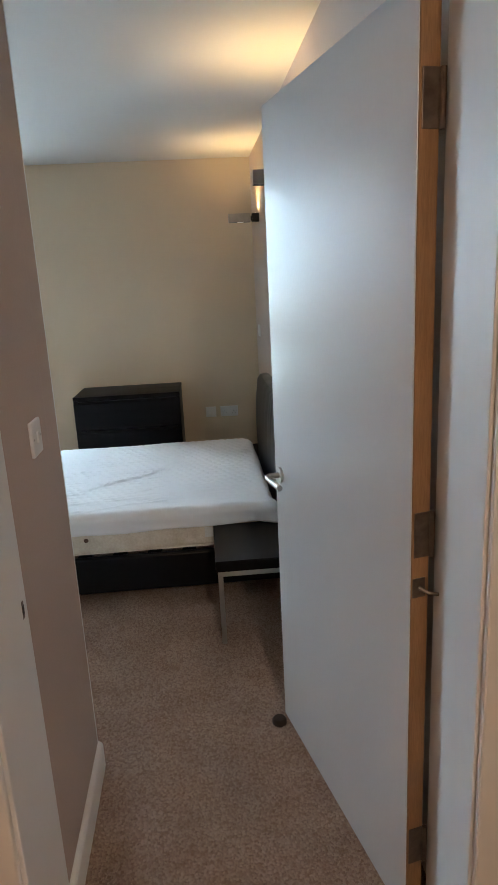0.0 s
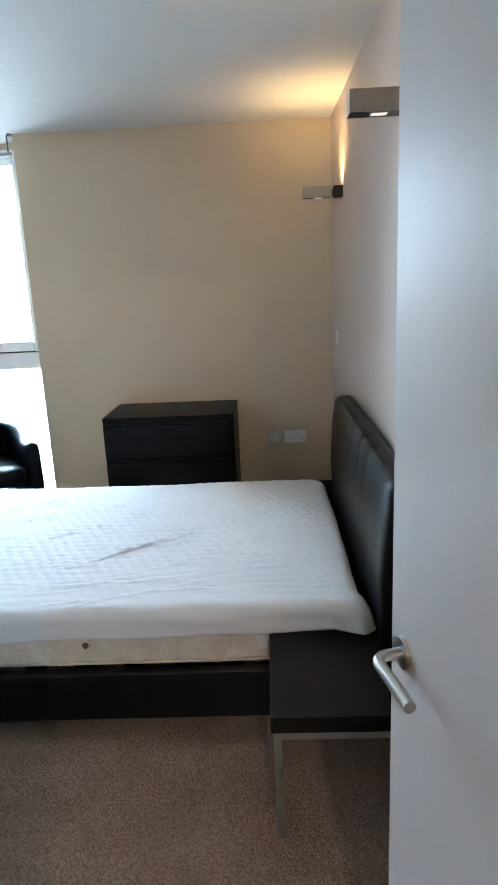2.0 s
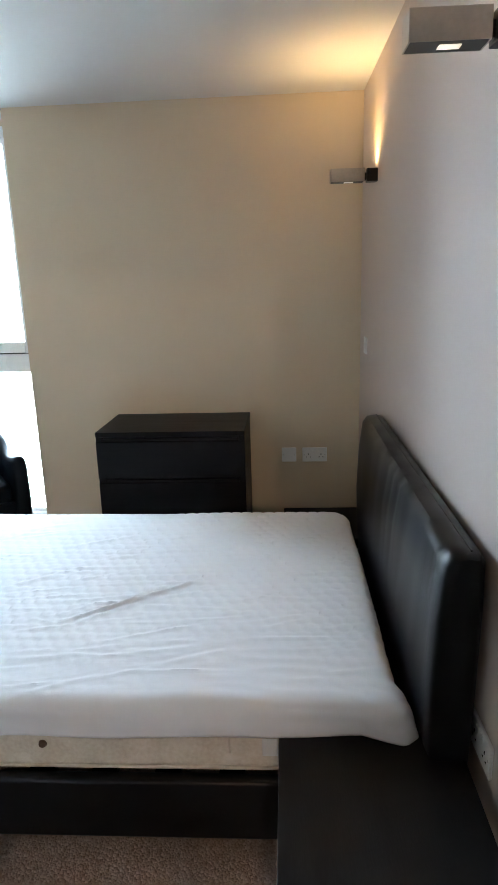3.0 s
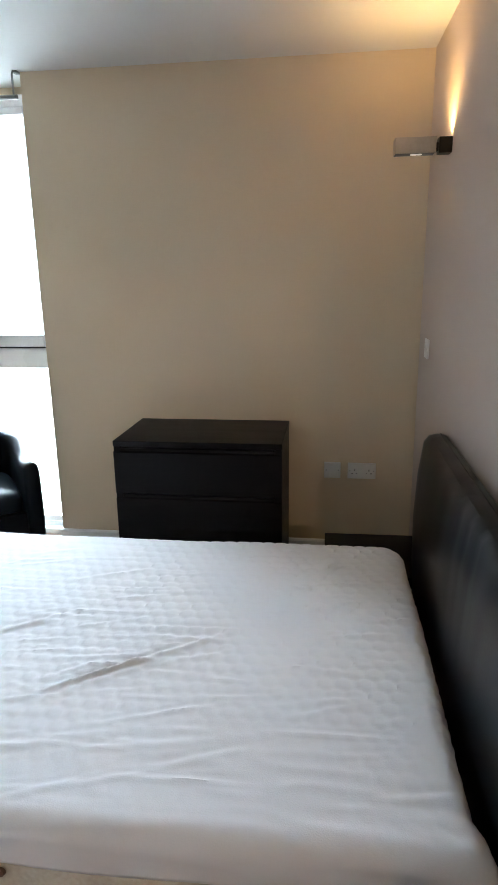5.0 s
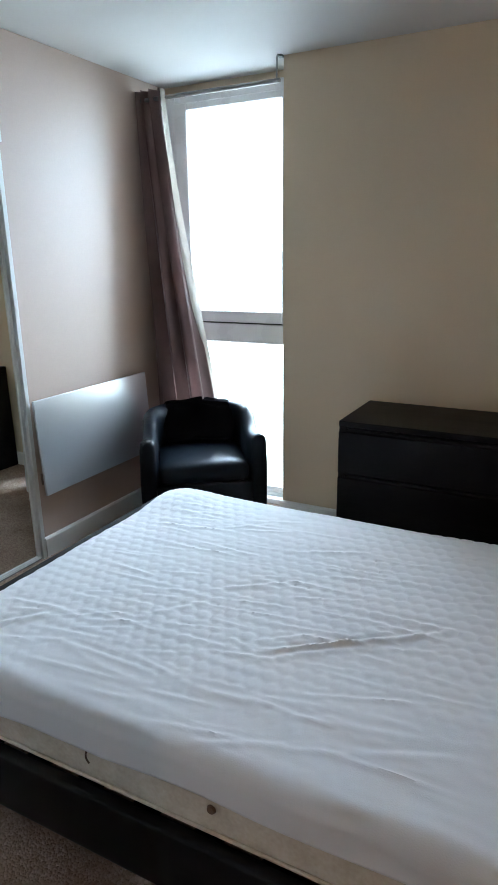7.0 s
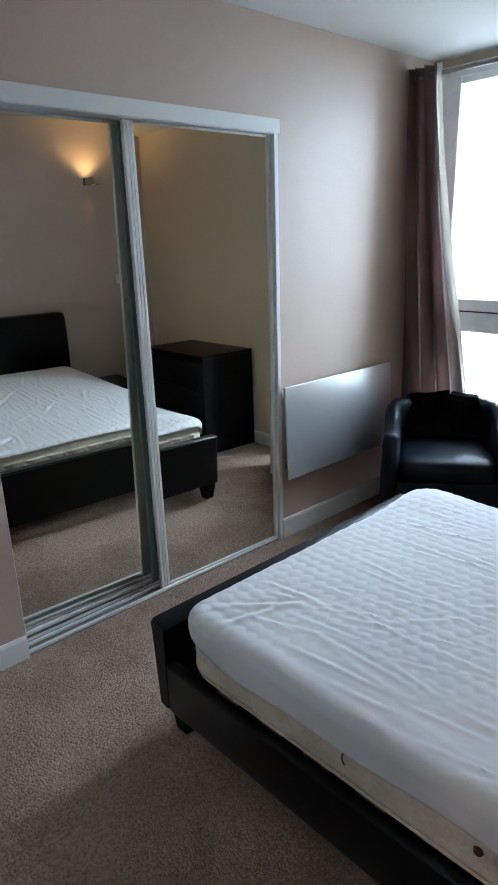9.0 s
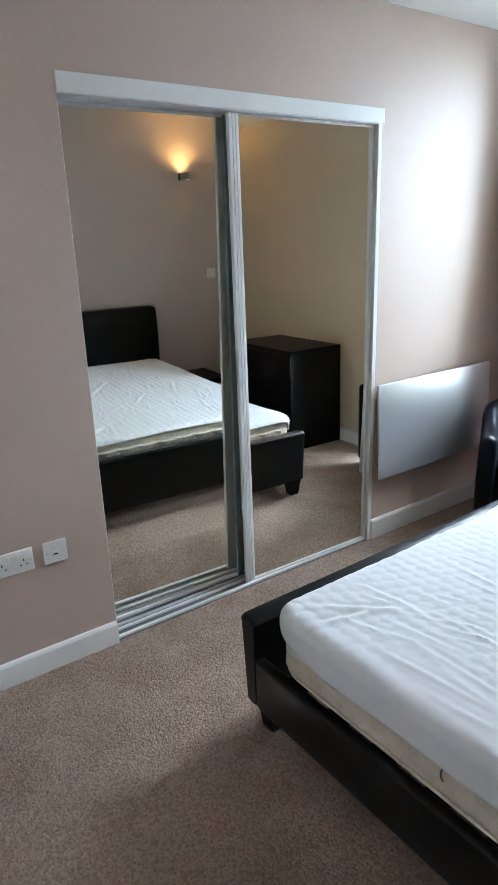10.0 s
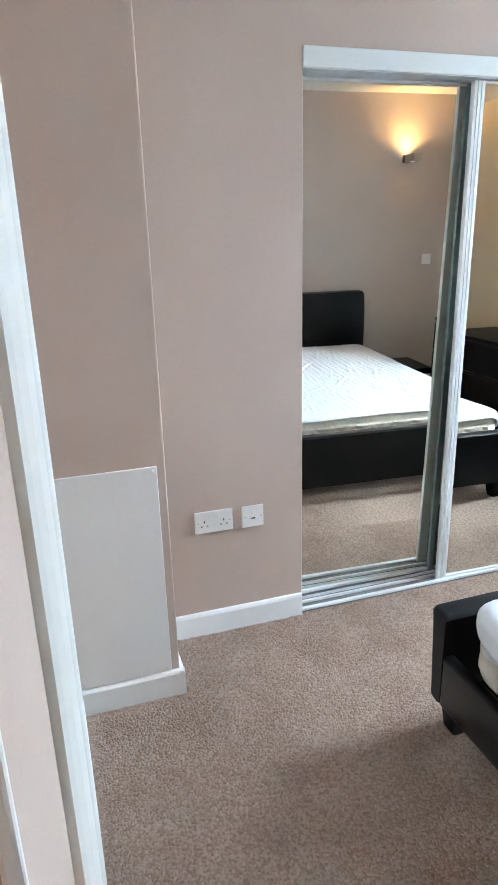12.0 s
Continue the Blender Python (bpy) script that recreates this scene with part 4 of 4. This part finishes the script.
# ---- tub armchair with a throw ----
def armchair(m):
    e = thing("tub_armchair", m, "black leather tub armchair in the corner by the window", "armchair")
    # curved shell: arms and back in one, opening towards -y
    NA = 48
    def rail(k):
        """Outer plan and top height from the end of one arm round the back to the other."""
        u = k / NA
        L = 2 * (u - 0.5)
        depth, half, rad = 0.56, 0.332, 0.25
        straight = depth - rad
        arc = math.pi / 2 * rad
        total = 2 * straight + 2 * arc + 2 * (half - rad)
        s = u * total
        pieces = [straight, arc, 2 * (half - rad), arc, straight]
        x, y, nx, ny = -half, 0.0, -1.0, 0.0
        if s <= pieces[0]:
            x, y, nx, ny = -half, s, -1, 0
        elif s <= sum(pieces[:2]):
            t = (s - pieces[0]) / rad
            x, y, nx, ny = -half + rad - rad * math.cos(t), straight + rad * math.sin(t), -math.cos(t), math.sin(t)
        elif s <= sum(pieces[:3]):
            x, y, nx, ny = -half + rad + s - sum(pieces[:2]), depth, 0, 1
        elif s <= sum(pieces[:4]):
            t = (s - sum(pieces[:3])) / rad
            x, y, nx, ny = half - rad + rad * math.sin(t), straight + rad * math.cos(t), math.sin(t), math.cos(t)
        else:
            x, y, nx, ny = half, straight - (s - sum(pieces[:4])), 1, 0
        f = 1 - abs(L)
        top = 0.575 + 0.095 * (1 / (1 + math.exp(-(f - 0.34) * 17)))
        flare = max(0.0, 1 - f / 0.16)
        return x + nx * 0.016 * flare ** 2, y, nx, ny, top + 0.014 * flare ** 2
    rows = []
    for k in range(NA + 1):
        x, y, nx, ny, top = rail(k)
        f = min(k, NA - k)
        ins = 0.0
        th = 0.085 - 0.022 * min(1, max(0, (top - 0.66) / 0.12))
        sec = [(0.0 - ins, 0.06), (0.004 - ins, 0.35), (0.0 - ins, top - 0.06), (-0.006 - ins, top - 0.022), (-0.022, top - 0.004 - ins), (-th * 0.5, top + 0.002 - ins), (-th + 0.02, top - 0.006 - ins), (-th + 0.004 + ins, top - 0.03), (-th + ins, top - 0.08), (-th + ins, 0.35), (-th + ins, 0.06)]
        ring = [(x + nx * d_, y + ny * d_, z) for d_, z in sec]
        rounded = []
        for shrink, push in ((0.022, 0.028), (0.012, 0.024), (0.004, 0.014)):
            mid = -th * 0.5
            rounded.append([(x + nx * (mid + (d_ - mid) * (1 - shrink / (th * 0.5))), y - push, z - (shrink if z > top - 0.07 else 0.0)) for d_, z in sec])
        if k == 0:
            rows += rounded
        rows.append(ring)
        if k == NA:
            rows += rounded[::-1]
    part("shell", loft(bmesh.new(), rows), CHAIRLEATHER, e, "curved leather back and arms", smooth=True)
    part("seat_base", B(-0.27, 0.27, 0.0, 0.48, 0.08, 0.315, bevel=0.012, seg=3), CHAIRLEATHER, e, smooth=True)
    bm = bmesh.new()
    loops = []
    for inset, z in ((0.02, 0.318), (0.004, 0.330), (0.0, 0.36), (0.0, 0.395), (0.006, 0.415), (0.02, 0.428), (0.05, 0.436), (0.10, 0.441), (0.16, 0.444), (0.22, 0.446)):
        hx, hy, rc = 0.252 - inset, 0.243 - inset, max(0.012, 0.05 - inset * 0.15)
        lp = []
        for cx_, cy_, a0 in ((hx - rc, -hy + rc, -90), (hx - rc, hy - rc, 0), (-hx + rc, hy - rc, 90), (-hx + rc, -hy + rc, 180)):
            for k in range(7):
                a = radians(a0 + 15 * k)
                lp.append((cx_ + rc * math.cos(a), 0.231 + cy_ + rc * math.sin(a), z))
        loops.append(lp)
    loft(bm, loops)
    part("seat_cushion", bm, CHAIRLEATHER, e, "creased leather seat cushion", smooth=True)
    for x in (-0.27, 0.225):
        for y in (0.03, 0.47):
            part("foot", B(x, x + 0.045, y, y + 0.045, 0.0, 0.082, bevel=0.004), VENEER, e)
    return e


CH = pose(-1.515, 5.10, 0, 0, 0, 36)
armchair(CH)

# dark knitted throw over the chair's back, falling on to the seat
bm = bmesh.new()
path = [(0.668, 0.38), (0.668, 0.53), (0.662, 0.63), (0.648, 0.677), (0.61, 0.692), (0.572, 0.681), (0.552, 0.65), (0.535, 0.60), (0.52, 0.55), (0.502, 0.50), (0.485, 0.474), (0.46, 0.466)]
fine_ = []
for (a, c), (p, q) in zip(path, path[1:]):
    for k in range(5):
        fine_.append((a + (p - a) * k / 5, c + (q - c) * k / 5))
fine_.append(path[-1])
rows = []
for i in range(41):
    u = -0.2 + 0.4 * i / 40
    rows.append([bm.verts.new((u * (1 + 0.06 * math.sin(k * 0.2)) + 0.006 * smooth_noise(u, k * 0.05, 8), y + 0.007 * math.sin(38 * u + 0.08 * k) * (1 if k > 28 else 0.25) - (0.03 * (u / 0.2) ** 2 if k > 24 else 0.055 * (u / 0.2) ** 2 * (1 if y > 0.6 else 1)), z + 0.005 * math.sin(31 * u + 1) + 0.006 * smooth_noise(u, k * 0.1, 6) - (0.012 * abs(u / 0.2) ** 3 if 12 < k < 32 else 0))) for k, (y, z) in enumerate(fine_)])
for r0, r1_ in zip(rows, rows[1:]):
    for k in range(len(fine_) - 1):
        bm.faces.new((r0[k], r0[k + 1], r1_[k + 1], r1_[k]))
bmesh.ops.solidify(bm, geom=bm.faces[:], thickness=-0.012)
th = part("throw_blanket", bm, CLOTH, None, smooth=True)
th.matrix_world = CH @ pose(0, -0.08, 0)
tagged(th, "black knitted throw draped over the armchair's back", "throw")


# ---- carpet pile ----
PILE, nt, b = mat("carpet_tufts", 1.0)
n, l = nt.nodes, nt.links
b.inputs["Specular IOR Level"].default_value = 0.1
geo = n.new("ShaderNodeNewGeometry")
r1 = n.new("ShaderNodeValToRGB")
r1.color_ramp.elements[0].color, r1.color_ramp.elements[1].color = (0.285, 0.198, 0.15, 1), (0.44, 0.338, 0.275, 1)
e = r1.color_ramp.elements.new(0.45)
e.color = (0.365, 0.268, 0.213, 1)
l.new(geo.outputs["Random Per Island"], r1.inputs["Fac"])
tc = n.new("ShaderNodeTexCoord")
worn = n.new("ShaderNodeTexNoise")
worn.inputs["Scale"].default_value, worn.inputs["Detail"].default_value = 5.0, 5
l.new(tc.outputs["Object"], worn.inputs["Vector"])
r3 = n.new("ShaderNodeValToRGB")
r3.color_ramp.elements[0].position, r3.color_ramp.elements[1].position = 0.32, 0.6
r3.color_ramp.elements[0].color, r3.color_ramp.elements[1].color = (0.80, 0.77, 0.75, 1), (1, 1, 1, 1)
l.new(worn.outputs["Fac"], r3.inputs["Fac"])
m1 = n.new("ShaderNodeMix")
m1.data_type, m1.blend_type = "RGBA", "MULTIPLY"
m1.inputs["Factor"].default_value = 1
l.new(r1.outputs["Color"], m1.inputs["A"])
l.new(r3.outputs["Color"], m1.inputs["B"])
l.new(m1.outputs["Result"], b.inputs["Base Color"])


def carpet_pile(step=0.0078):
    """Small leaning tufts over the walked part of the carpet, four faces each."""
    rng = np.random.default_rng(5)
    gx, gy = np.meshgrid(np.arange(XW + 0.02, 0.70, step), np.arange(0.6, YN - 0.02, step))
    gx, gy = gx.ravel(), gy.ravel()
    gx = gx + rng.uniform(-0.5, 0.5, gx.size) * step
    gy = gy + rng.uniform(-0.5, 0.5, gy.size) * step
    keep = ~((gx > -1.75) & (gx < 0.5) & (gy > 3.45) & (gy < 4.5)) & ~((gx < -0.15) & (gy < 2.15)) & (gx < 0.70)
    gx, gy = gx[keep], gy[keep]
    k = gx.size
    r, h_ = rng.uniform(0.0040, 0.0068, k), rng.uniform(0.003, 0.0075, k)
    a = rng.uniform(0, math.tau, k)
    v = np.zeros((k, 5, 3))
    for i in range(4):
        v[:, i, 0], v[:, i, 1], v[:, i, 2] = gx + r * np.cos(a + i * math.pi / 2), gy + r * np.sin(a + i * math.pi / 2), 0.0006
    v[:, 4, 0], v[:, 4, 1], v[:, 4, 2] = gx + rng.normal(0, 0.0022, k), gy + rng.normal(0, 0.0022, k), h_
    tri = (np.array([[0, 1, 4], [1, 2, 4], [2, 3, 4], [3, 0, 4]])[None] + 5 * np.arange(k)[:, None, None]).reshape(-1, 3)
    me = bpy.data.meshes.new("carpet_pile")
    me.vertices.add(5 * k)
    me.vertices.foreach_set("co", v.astype(np.float32).ravel())
    me.loops.add(tri.size)
    me.loops.foreach_set("vertex_index", tri.astype(np.int32).ravel())
    me.polygons.add(len(tri))
    me.polygons.foreach_set("loop_start", np.arange(0, tri.size, 3, dtype=np.int32))
    me.update(calc_edges=True)
    me.shade_smooth()
    me.materials.append(PILE)
    return tagged(new("carpet_pile", me), "short beige and brown carpet tufts, flattened in places", "carpet pile", kind="stuff")


carpet_pile()
